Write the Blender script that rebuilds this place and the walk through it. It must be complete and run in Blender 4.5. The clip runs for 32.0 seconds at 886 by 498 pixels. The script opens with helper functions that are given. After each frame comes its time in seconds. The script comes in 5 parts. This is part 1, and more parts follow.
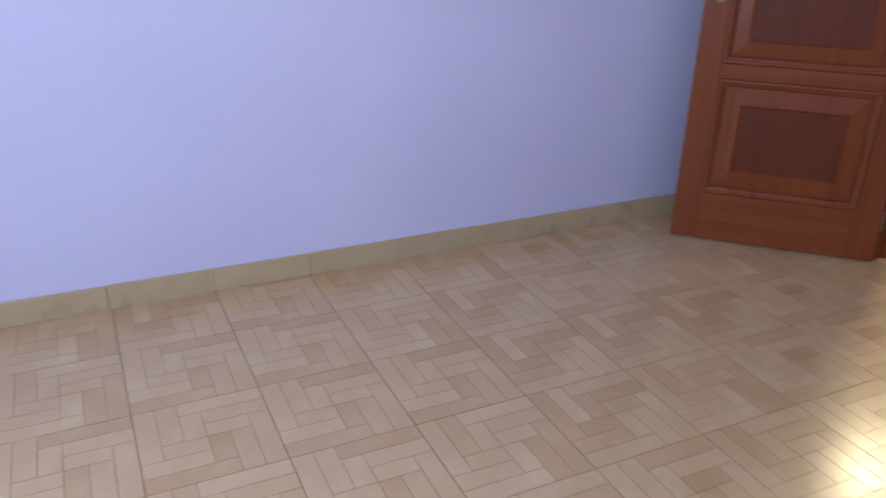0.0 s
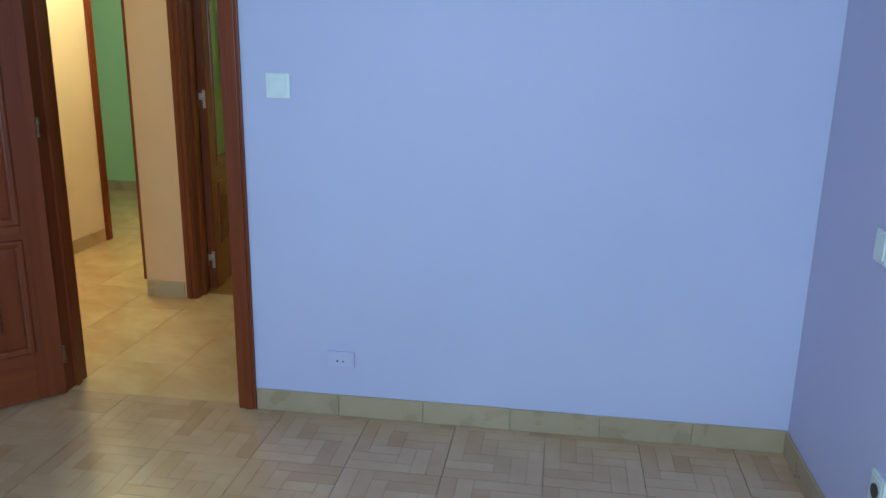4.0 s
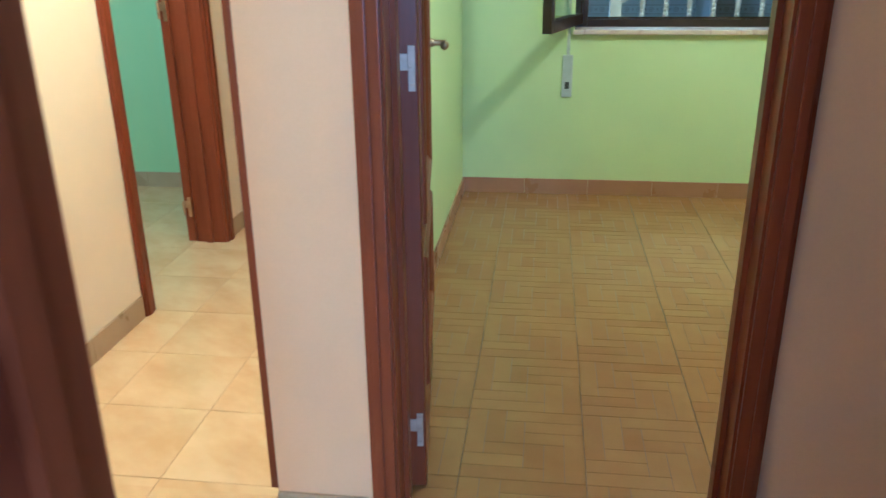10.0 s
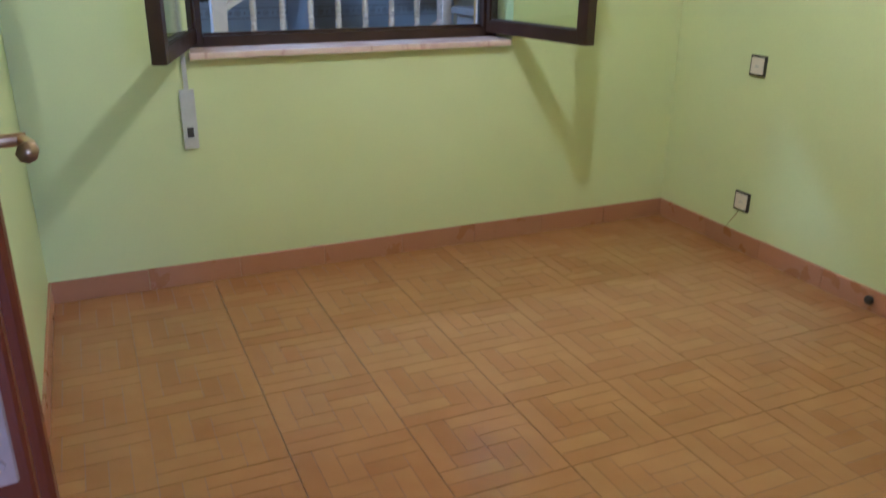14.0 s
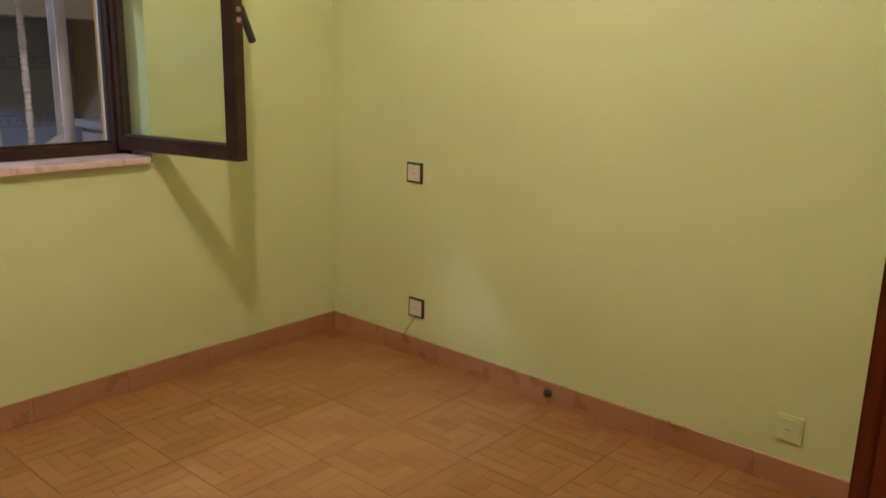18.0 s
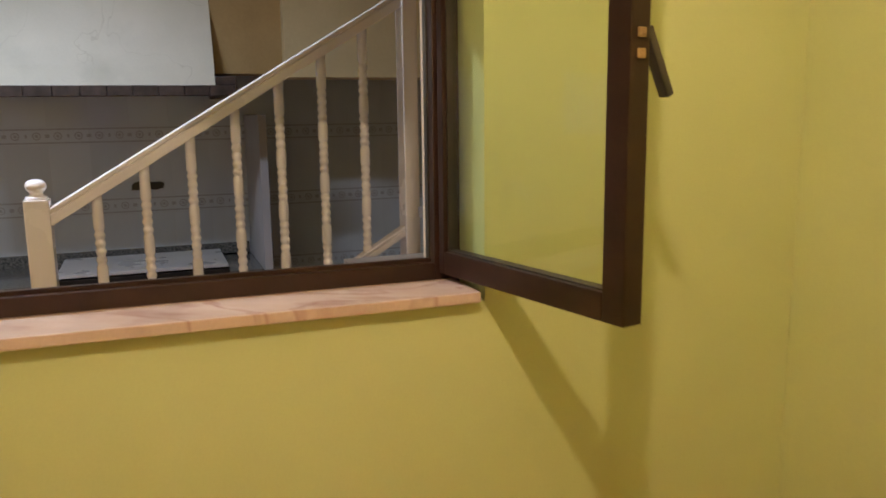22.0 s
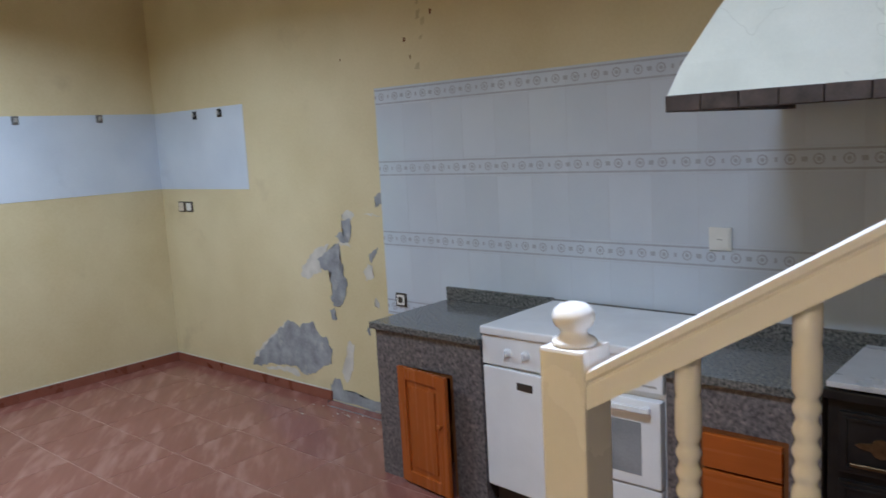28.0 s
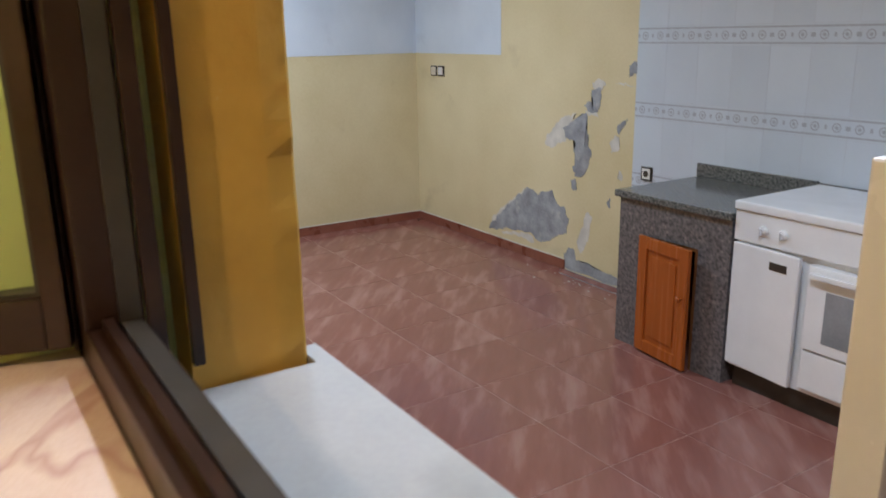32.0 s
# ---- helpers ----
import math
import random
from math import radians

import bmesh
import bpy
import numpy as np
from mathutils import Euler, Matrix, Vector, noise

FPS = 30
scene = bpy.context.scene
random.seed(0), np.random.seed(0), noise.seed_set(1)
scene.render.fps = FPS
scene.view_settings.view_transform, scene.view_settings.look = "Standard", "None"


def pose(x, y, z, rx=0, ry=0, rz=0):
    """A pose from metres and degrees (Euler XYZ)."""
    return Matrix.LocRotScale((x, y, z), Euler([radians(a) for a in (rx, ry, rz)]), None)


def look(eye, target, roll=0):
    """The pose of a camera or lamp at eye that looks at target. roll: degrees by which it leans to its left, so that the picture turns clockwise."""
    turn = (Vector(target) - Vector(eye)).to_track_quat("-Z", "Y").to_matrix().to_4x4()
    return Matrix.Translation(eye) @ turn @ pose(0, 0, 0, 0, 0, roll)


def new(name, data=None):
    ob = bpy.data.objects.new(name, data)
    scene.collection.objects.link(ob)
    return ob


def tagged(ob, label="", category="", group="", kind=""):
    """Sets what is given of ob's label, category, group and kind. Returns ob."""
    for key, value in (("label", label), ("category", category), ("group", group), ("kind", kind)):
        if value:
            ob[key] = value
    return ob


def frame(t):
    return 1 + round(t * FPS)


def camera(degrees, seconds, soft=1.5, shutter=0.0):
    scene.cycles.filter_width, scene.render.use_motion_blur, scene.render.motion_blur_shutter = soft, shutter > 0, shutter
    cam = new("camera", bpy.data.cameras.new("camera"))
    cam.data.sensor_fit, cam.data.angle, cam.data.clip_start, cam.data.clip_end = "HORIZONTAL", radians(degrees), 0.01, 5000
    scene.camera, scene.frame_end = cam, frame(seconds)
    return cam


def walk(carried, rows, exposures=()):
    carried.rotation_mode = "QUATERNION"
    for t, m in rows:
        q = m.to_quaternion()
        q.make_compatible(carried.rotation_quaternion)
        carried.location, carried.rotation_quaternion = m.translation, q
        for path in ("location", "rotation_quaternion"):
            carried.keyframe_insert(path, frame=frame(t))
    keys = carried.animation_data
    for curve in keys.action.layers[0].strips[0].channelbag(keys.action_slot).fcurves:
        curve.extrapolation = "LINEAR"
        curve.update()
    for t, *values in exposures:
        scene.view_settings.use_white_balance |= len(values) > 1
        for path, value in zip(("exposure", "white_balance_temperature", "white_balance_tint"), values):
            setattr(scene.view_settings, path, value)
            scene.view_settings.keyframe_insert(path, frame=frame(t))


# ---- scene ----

# ---- camera and walk: seconds, eye, yaw, pitch, lean ----
ROWS = [
    (0, 0.959, -2.596, 1.209, 64.33, -24.17, 1.36),
    (0.5, 1.076, -2.628, 1.257, 53.73, -23.08, 0.65),
    (1, 1.132, -2.620, 1.279, 40.49, -21.53, 0.17),
    (1.5, 1.138, -2.625, 1.289, 28.30, -20.18, 0.43),
    (2, 1.131, -2.626, 1.296, 17.19, -18.76, 0.46),
    (2.5, 1.115, -2.589, 1.317, 9.05, -17.44, 0.66),
    (4.5, 1.026, -2.565, 1.350, 8.35, -14.58, 0.95),
    (5, 0.959, -2.440, 1.349, 14.88, -14.73, 0.38),
    (5.5, 0.842, -2.214, 1.353, 20.94, -15.44, -0.52),
    (6, 0.645, -1.964, 1.322, 25.30, -15.98, -1.20),
    (6.5, 0.464, -1.747, 1.309, 27.85, -15.91, -1.21),
    (7, 0.315, -1.466, 1.316, 29.61, -16.02, -0.93),
    (7.5, 0.139, -1.250, 1.304, 28.93, -16.18, -0.90),
    (8, -0.042, -1.018, 1.303, 26.74, -16.98, -0.87),
    (8.5, -0.177, -0.822, 1.287, 23.96, -17.49, -0.99),
    (9, -0.290, -0.640, 1.285, 19.19, -18.53, -0.74),
    (9.5, -0.407, -0.470, 1.267, 12.85, -19.68, -0.66),
    (10, -0.479, -0.297, 1.248, 7.46, -20.78, -0.62),
    (10.5, -0.465, -0.102, 1.256, 4.43, -21.16, -0.60),
    (11, -0.435, 0.038, 1.249, 2.98, -21.01, -1.28),
    (11.5, -0.429, 0.224, 1.245, 1.89, -21.23, -1.65),
    (12, -0.480, 0.447, 1.227, 0.27, -23.47, -3.48),
    (12.5, -0.519, 0.587, 1.206, -3.45, -27.72, -4.19),
    (13, -0.574, 0.766, 1.182, -11.02, -27.91, -2.23),
    (13.5, -0.585, 0.841, 1.233, -17.36, -26.31, -0.44),
    (14, -0.685, 0.935, 1.218, -24.09, -21.00, 0.55),
    (14.5, -0.603, 0.943, 1.238, -24.78, -14.58, 0.34),
    (16.5, -0.596, 1.091, 1.328, -38.38, 0.36, 0.93),
    (17, -0.585, 1.170, 1.314, -44.07, -3.30, 0.55),
    (17.5, -0.583, 1.207, 1.290, -49.12, -9.22, 0.67),
    (18, -0.531, 1.209, 1.227, -49.09, -13.55, 1.35),
    (18.5, -0.449, 1.178, 1.204, -45.25, -15.88, 1.99),
    (19, -0.390, 1.216, 1.204, -40.33, -16.62, 1.46),
    (19.5, -0.314, 1.348, 1.206, -36.67, -16.83, -0.06),
    (20, -0.250, 1.546, 1.195, -35.14, -17.08, -0.53),
    (20.5, -0.164, 1.696, 1.197, -32.63, -15.41, -0.63),
    (21, -0.047, 1.848, 1.222, -28.57, -12.97, -0.65),
    (21.5, 0.103, 2.081, 1.232, -24.88, -11.40, -0.64),
    (22, 0.260, 2.322, 1.243, -20.33, -9.90, -0.72),
    (22.5, 0.401, 2.563, 1.272, -15.57, -8.87, -0.57),
    (23, 0.476, 2.825, 1.266, -11.21, -8.85, -0.56),
    (23.5, 0.509, 3.087, 1.268, -7.72, -8.46, -0.69),
    (24, 0.580, 3.308, 1.292, -3.83, -8.80, -0.80),
    (24.5, 0.628, 3.517, 1.292, 0.95, -9.75, -0.49),
    (26.5, 0.543, 3.971, 1.245, 23.71, -15.29, -1.55),
    (27, 0.538, 4.036, 1.256, 30.35, -12.68, -2.93),
    (27.5, 0.538, 4.046, 1.273, 36.13, -9.73, -3.55),
    (28, 0.526, 4.078, 1.290, 41.53, -7.99, -3.17),
    (28.5, 0.484, 4.155, 1.290, 46.76, -6.84, -2.72),
    (29, 0.441, 4.231, 1.308, 53.25, -6.14, -2.43),
    (29.5, 0.418, 4.203, 1.359, 59.06, -5.64, -1.68),
    (30, 0.413, 4.204, 1.360, 62.73, -5.68, -1.01),
    (30.5, 0.457, 4.179, 1.314, 62.60, -6.60, -0.33),
    (31, 0.459, 4.133, 1.262, 61.93, -9.20, -0.47),
    (31.5, 0.450, 4.056, 1.209, 60.71, -12.46, -0.77),
    (32, 0.491, 3.918, 1.164, 57.81, -15.29, -0.98),
]


def aim(x, y, z, yaw, pitch, lean):
    a, b = radians(yaw), radians(pitch)
    way = Vector((-math.sin(a) * math.cos(b), math.cos(a) * math.cos(b), math.sin(b)))
    return look((x, y, z), Vector((x, y, z)) + 2 * way, lean)


# seconds, stops, kelvin, tint
EXPOSURES = [
    (0, -0.25, 6050, -4),
    (1, -0.32, 5600, -6),
    (2, -0.61, 5600, -16),
    (2.5, -0.63, 5500, -20),
    (4.5, -0.6, 5050, -29),
    (5, -0.59, 4950, -32),
    (6, -0.62, 4750, -38),
    (7, -0.46, 4600, -44),
    (8, 0.1, 4500, -30),
    (9, 0.3, 3900, -20),
    (10, 0.35, 3850, -12),
    (11, 0.07, 4150, -6),
    (12, 0.17, 4150, -12),
    (13, 0.59, 3400, 0),
    (14, -0.01, 4250, 18),
    (16.5, -1.05, 5300, 30),
    (17, -0.83, 5400, 24),
    (18, -0.28, 5400, 30),
    (19, -0.36, 5800, 22),
    (20, -0.11, 6050, 22),
    (22, -0.2, 6900, 26),
    (23, -0.05, 6900, 26),
    (24, 0.15, 6700, 26),
    (27, 0.25, 5950, 18),
    (28, -0, 6150, 20),
    (30, -0, 6150, 28),
    (31, 0.08, 6350, 25),
    (32, 0.15, 6550, 22),
]

cam = camera(58.40, 32.0, soft=1.5, shutter=0.35)
walk(cam, [(r[0], aim(*r[1:])) for r in ROWS], EXPOSURES)

# ---- light ----
world = bpy.data.worlds.new("world")
scene.world = world
world.use_nodes = True
wn = world.node_tree
sky = wn.nodes.new("ShaderNodeTexSky")
sky.sky_type, sky.sun_disc, sky.sun_elevation, sky.sun_rotation = "NISHITA", False, radians(40), radians(200)
wn.links.new(sky.outputs[0], wn.nodes["Background"].inputs[0])
wn.nodes["Background"].inputs[1].default_value = 0.1


def lamp(name, kind, place, energy, colour, size=0.1, target=None, size_y=None):
    data = bpy.data.lights.new(name, kind)
    data.energy, data.color = energy, colour
    if kind == "AREA":
        data.shape, data.size, data.size_y = "RECTANGLE", size, size_y or size
    else:
        data.shadow_soft_size = size
    ob = new(name, data)
    ob.matrix_world = look(place, target) if target else Matrix.Translation(place)
    return ob


WINDOW_1 = lamp("bedroom_window_daylight", "AREA", (0.7, -4.12, 1.45), 122, (0.66, 0.76, 1.0), 1.3, (0.7, 0, 1.0), 1.2)
HALL_LAMP = lamp("hall_bulb", "POINT", (-1.52, 1.62, 2.15), 72, (1.0, 0.80, 0.50), 0.05)
GREEN_LAMP = lamp("green_room_bulb", "POINT", (0.43, 2.66, 2.12), 49, (1.0, 0.83, 0.57), 0.03)
KITCHEN_LAMP = lamp("kitchen_tube", "AREA", (-0.48, 5.0, 2.5), 42, (0.66, 0.85, 1.0), 0.6, (-0.48, 5.0, 0), 0.12)
KITCHEN_LAMP_2 = lamp("kitchen_tube_far", "AREA", (-4.0, 5.5, 2.5), 54, (0.66, 0.85, 1.0), 1.0, (-4.0, 5.5, 0), 0.15)
for tube_light in (KITCHEN_LAMP, KITCHEN_LAMP_2):
    tube_light.data.spread = radians(160)
PATIO_LAMP = lamp("patio_daylight", "AREA", (-6.9, 4.9, 2.5), 48, (0.95, 1.0, 1.0), 1.2, (-6.9, 4.9, 0))
# Added fill lamp standing inside the far room, which is built without a window.
ROOM_3_LAMP = lamp("far_room_fill", "AREA", (-3.9, 2.0, 1.5), 14, (0.95, 1.0, 0.8), 1.0, (-2.4, 3.4, 0.9))


# ---- materials ----
def surface(name, c1, c2, scale=6.0, rough=0.5, bump=0.1, metal=0.0, fine=120.0, stretch=(1, 1, 1), spots=None, rvar=0.12,
            island=0.0, coat=0.0, spec=0.5, detail=5.0, contrast=(0.3, 0.7), dist=0.002, soft=0.06, turn=0.0, veins=None):
    m = bpy.data.materials.new(name)
    m.use_nodes = True
    t = m.node_tree
    n, l, b = t.nodes, t.links, t.nodes["Principled BSDF"]
    tc = n.new("ShaderNodeTexCoord")
    mp = n.new("ShaderNodeMapping")
    mp.inputs["Scale"].default_value = stretch
    tu = n.new("ShaderNodeMapping")
    tu.inputs["Rotation"].default_value = (0, 0, radians(turn))
    l.new(tc.outputs["Object"], tu.inputs[0])
    l.new(tu.outputs[0], mp.inputs[0])
    info = n.new("ShaderNodeObjectInfo")
    add = n.new("ShaderNodeVectorMath")
    add.operation = "ADD"
    rnd = n.new("ShaderNodeMath")
    rnd.operation = "MULTIPLY"
    rnd.inputs[1].default_value = 37.0 if island else 0.0
    l.new(info.outputs["Random"], rnd.inputs[0])
    l.new(mp.outputs[0], add.inputs[0])
    l.new(rnd.outputs[0], add.inputs[1])
    big = n.new("ShaderNodeTexNoise")
    big.inputs["Scale"].default_value, big.inputs["Detail"].default_value = scale, detail
    small = n.new("ShaderNodeTexNoise")
    small.inputs["Scale"].default_value, small.inputs["Detail"].default_value = fine, 3
    for x in (big, small):
        l.new(add.outputs[0], x.inputs["Vector"])
    ramp = n.new("ShaderNodeValToRGB")
    ramp.color_ramp.elements[0].position, ramp.color_ramp.elements[1].position = contrast
    ramp.color_ramp.elements[0].color, ramp.color_ramp.elements[1].color = (*c1, 1), (*c2, 1)
    mixf = n.new("ShaderNodeMath")
    mixf.operation = "MULTIPLY_ADD"
    l.new(small.outputs[0], mixf.inputs[0])
    mixf.inputs[1].default_value = 0.25
    sub = n.new("ShaderNodeMath")
    sub.operation = "SUBTRACT"
    l.new(big.outputs[0], sub.inputs[0])
    sub.inputs[1].default_value = 0.125
    l.new(sub.outputs[0], mixf.inputs[2])
    l.new(mixf.outputs[0], ramp.inputs[0])
    colour = ramp.outputs[0]
    if island:
        geo = n.new("ShaderNodeNewGeometry")
        s = n.new("ShaderNodeMath")
        l.new(geo.outputs["Random Per Island"], s.inputs[0])
        l.new(info.outputs["Random"], s.inputs[1])
        w = n.new("ShaderNodeMath")
        w.operation = "PINGPONG"
        w.inputs[1].default_value = 1.0
        sm = n.new("ShaderNodeMath")
        sm.operation = "MULTIPLY"
        sm.inputs[1].default_value = 6.37
        l.new(s.outputs[0], sm.inputs[0])
        l.new(sm.outputs[0], w.inputs[0])
        hsv = n.new("ShaderNodeHueSaturation")
        mr = n.new("ShaderNodeMapRange")
        mr.inputs["To Min"].default_value, mr.inputs["To Max"].default_value = 1 - island, 1 + island
        l.new(w.outputs["Value"], mr.inputs["Value"])
        l.new(mr.outputs[0], hsv.inputs["Value"])
        l.new(colour, hsv.inputs["Color"])
        colour = hsv.outputs[0]
    if spots:
        col, thr, sc = spots
        v = n.new("ShaderNodeTexNoise")
        v.inputs["Scale"].default_value, v.inputs["Detail"].default_value = sc, 8
        l.new(add.outputs[0], v.inputs["Vector"])
        r2 = n.new("ShaderNodeValToRGB")
        r2.color_ramp.elements[0].position, r2.color_ramp.elements[1].position = thr, thr + soft
        l.new(v.outputs[0], r2.inputs[0])
        mx = n.new("ShaderNodeMixRGB")
        mx.inputs[2].default_value = (*col, 1)
        l.new(colour, mx.inputs[1])
        l.new(r2.outputs[0], mx.inputs[0])
        colour = mx.outputs[0]
    if veins:
        col, sc, width = veins
        v = n.new("ShaderNodeTexNoise")
        v.inputs["Scale"].default_value, v.inputs["Detail"].default_value, v.inputs["Distortion"].default_value = sc, 4, 0.6
        l.new(add.outputs[0], v.inputs["Vector"])
        off = n.new("ShaderNodeMath")
        off.operation = "SUBTRACT"
        off.inputs[1].default_value = 0.5
        l.new(v.outputs[0], off.inputs[0])
        ab = n.new("ShaderNodeMath")
        ab.operation = "ABSOLUTE"
        l.new(off.outputs[0], ab.inputs[0])
        vr = n.new("ShaderNodeMapRange")
        vr.inputs["From Max"].default_value, vr.inputs["To Min"].default_value, vr.inputs["To Max"].default_value = width, 0.62, 0.0
        l.new(ab.outputs[0], vr.inputs["Value"])
        mx = n.new("ShaderNodeMixRGB")
        mx.inputs[2].default_value = (*col, 1)
        l.new(colour, mx.inputs[1])
        l.new(vr.outputs[0], mx.inputs[0])
        colour = mx.outputs[0]
    l.new(colour, b.inputs["Base Color"])
    ro = n.new("ShaderNodeMapRange")
    ro.inputs["To Min"].default_value, ro.inputs["To Max"].default_value = max(0.02, rough - rvar), min(1, rough + rvar)
    l.new(big.outputs[0], ro.inputs["Value"])
    l.new(ro.outputs[0], b.inputs["Roughness"])
    b.inputs["Metallic"].default_value = metal
    b.inputs["Specular IOR Level"].default_value = spec
    b.inputs["Coat Weight"].default_value = coat
    b.inputs["Coat Roughness"].default_value = 0.12
    if bump:
        bp = n.new("ShaderNodeBump")
        bp.inputs["Strength"].default_value, bp.inputs["Distance"].default_value = bump, dist
        l.new(mixf.outputs[0], bp.inputs["Height"])
        l.new(bp.outputs[0], b.inputs["Normal"])
    return m


def wood(name, c1, c2, rough=0.35, along=2, coat=0.15, island=0.0):
    st = [42, 42, 42]
    st[along] = 1.4
    return surface(name, c1, c2, 1.0, rough, 0.12, stretch=st, fine=14, coat=coat, island=island, contrast=(0.25, 0.75), spec=0.24)


def parquet(name, dark, pale):
    """Glazed tile with printed strips: each strip takes its own tone between two wood colours, with grain and a cloudy glaze."""
    m = surface(name, dark, pale, 2.0, 0.22, 0.015, fine=40, rvar=0.05, stretch=(4, 4, 4), contrast=(0.2, 0.8))
    t = m.node_tree
    n, l, b = t.nodes, t.links, t.nodes["Principled BSDF"]
    cloud = b.inputs["Base Color"].links[0].from_socket
    geo, info = n.new("ShaderNodeNewGeometry"), n.new("ShaderNodeObjectInfo")
    tone = n.new("ShaderNodeMath")
    tone.operation = "MULTIPLY_ADD"
    tone.inputs[1].default_value = 7.31
    l.new(info.outputs["Random"], tone.inputs[0])
    l.new(geo.outputs["Random Per Island"], tone.inputs[2])
    part_of = n.new("ShaderNodeMath")
    part_of.operation = "FRACT"
    l.new(tone.outputs[0], part_of.inputs[0])
    ramp = n.new("ShaderNodeValToRGB")
    e = ramp.color_ramp.elements
    mid = tuple(0.35 * p + 0.65 * q for p, q in zip(dark, pale))
    e[0].position, e[0].color = 0.0, (*dark, 1)
    e[1].position, e[1].color = 0.9, (*pale, 1)
    e.new(0.38).color = (*mid, 1)
    l.new(part_of.outputs[0], ramp.inputs[0])
    mx = n.new("ShaderNodeMixRGB")
    mx.inputs[0].default_value = 0.55
    l.new(ramp.outputs[0], mx.inputs[1])
    l.new(cloud, mx.inputs[2])
    l.new(mx.outputs[0], b.inputs["Base Color"])
    return m


def glass(name, tint, rough=0.02):
    m = bpy.data.materials.new(name)
    m.use_nodes = True
    t = m.node_tree
    t.nodes.remove(t.nodes["Principled BSDF"])
    g, tr, mx = t.nodes.new("ShaderNodeBsdfGlossy"), t.nodes.new("ShaderNodeBsdfTransparent"), t.nodes.new("ShaderNodeMixShader")
    lw = t.nodes.new("ShaderNodeLayerWeight")
    lw.inputs[0].default_value = 0.5
    pw = t.nodes.new("ShaderNodeMath")
    pw.operation = "POWER"
    pw.inputs[1].default_value = 5.0
    t.links.new(lw.outputs["Facing"], pw.inputs[0])
    fr = t.nodes.new("ShaderNodeMath")
    fr.operation = "MULTIPLY_ADD"
    fr.inputs[1].default_value, fr.inputs[2].default_value = 0.9, 0.05
    t.links.new(pw.outputs[0], fr.inputs[0])
    g.inputs["Roughness"].default_value = rough
    tr.inputs[0].default_value = (*tint, 1)
    t.links.new(fr.outputs[0], mx.inputs[0])
    t.links.new(tr.outputs[0], mx.inputs[1])
    t.links.new(g.outputs[0], mx.inputs[2])
    t.links.new(mx.outputs[0], t.nodes["Material Output"].inputs[0])
    return m


LILAC = surface("lilac_wall_paint", (0.52, 0.485, 0.66), (0.58, 0.535, 0.71), 1.0, 0.6, 0.25, fine=180)
GREEN = surface("lime_wall_paint", (0.60, 0.64, 0.30), (0.67, 0.71, 0.345), 1.3, 0.55, 0.25, fine=160)
MINT = surface("mint_wall_paint", (0.42, 0.60, 0.31), (0.48, 0.66, 0.36), 1.5, 0.6, 0.2)
CREAM = surface("cream_wall_paint", (0.80, 0.69, 0.52), (0.84, 0.74, 0.57), 1.6, 0.6, 0.25, fine=160)
PEACH = surface("peach_wall_paint", (0.65, 0.415, 0.22), (0.70, 0.46, 0.255), 1.6, 0.6, 0.25, fine=160)
YELLOW = surface("worn_yellow_wall_paint", (0.62, 0.52, 0.29), (0.77, 0.68, 0.44), 1.4, 0.65, 0.35, fine=60, contrast=(0.22, 0.78), spots=((0.50, 0.41, 0.24), 0.66, 2.1), soft=0.2)
BROWN_YELLOW = surface("brown_yellow_wall_paint", (0.40, 0.28, 0.12), (0.50, 0.36, 0.17), 3, 0.65, 0.3, fine=60)
OCHRE = surface("ochre_reveal_paint", (0.56, 0.30, 0.045), (0.64, 0.355, 0.06), 9, 0.55, 0.6, fine=45, dist=0.006, spots=((0.66, 0.50, 0.22), 0.72, 14))
CEILING = surface("ceiling_paint", (0.76, 0.72, 0.66), (0.82, 0.78, 0.72), 2, 0.8, 0.15)
BARE = surface("bare_blue_white_plaster", (0.56, 0.64, 0.73), (0.66, 0.74, 0.82), 2.2, 0.75, 0.35, fine=90, spots=((0.46, 0.52, 0.60), 0.66, 2.5), soft=0.2)
PARTITION = surface("grey_partition_paint", (0.36, 0.36, 0.38), (0.44, 0.44, 0.46), 4, 0.6, 0.2)
STAIN = surface("brown_damp_stain", (0.50, 0.41, 0.24), (0.58, 0.49, 0.29), 18, 0.75, 0.3)
CEMENT = surface("exposed_grey_cement", (0.21, 0.22, 0.235), (0.42, 0.44, 0.46), 9, 0.9, 0.4, fine=70, dist=0.003, spots=((0.52, 0.52, 0.49), 0.60, 8), soft=0.12)
CHIPPED = surface("chipped_white_filler", (0.55, 0.53, 0.47), (0.72, 0.69, 0.62), 12, 0.85, 0.6, fine=90)
PARQUET = parquet("pale_parquet_print_tile", (0.40, 0.232, 0.112), (0.565, 0.395, 0.240))
PARQUET_2 = parquet("orange_parquet_print_tile", (0.295, 0.126, 0.035), (0.395, 0.193, 0.060))
GROOVE = surface("tile_groove", (0.20, 0.115, 0.055), (0.26, 0.155, 0.075), 8, 0.4, 0.2)
GROOVE_2 = surface("dark_tile_groove", (0.175, 0.074, 0.024), (0.225, 0.10, 0.035), 8, 0.4, 0.2)
HALLTILE = surface("beige_marbled_tile", (0.555, 0.355, 0.165), (0.645, 0.445, 0.24), 4, 0.2, 0.03, fine=22, island=0.04, stretch=(1, 1.7, 1), contrast=(0.32, 0.68), spots=((0.67, 0.48, 0.27), 0.56, 3.2), soft=0.2, turn=35)
HALL_GROUT = surface("beige_grout", (0.40, 0.26, 0.13), (0.48, 0.33, 0.18), 10, 0.8, 0.2)
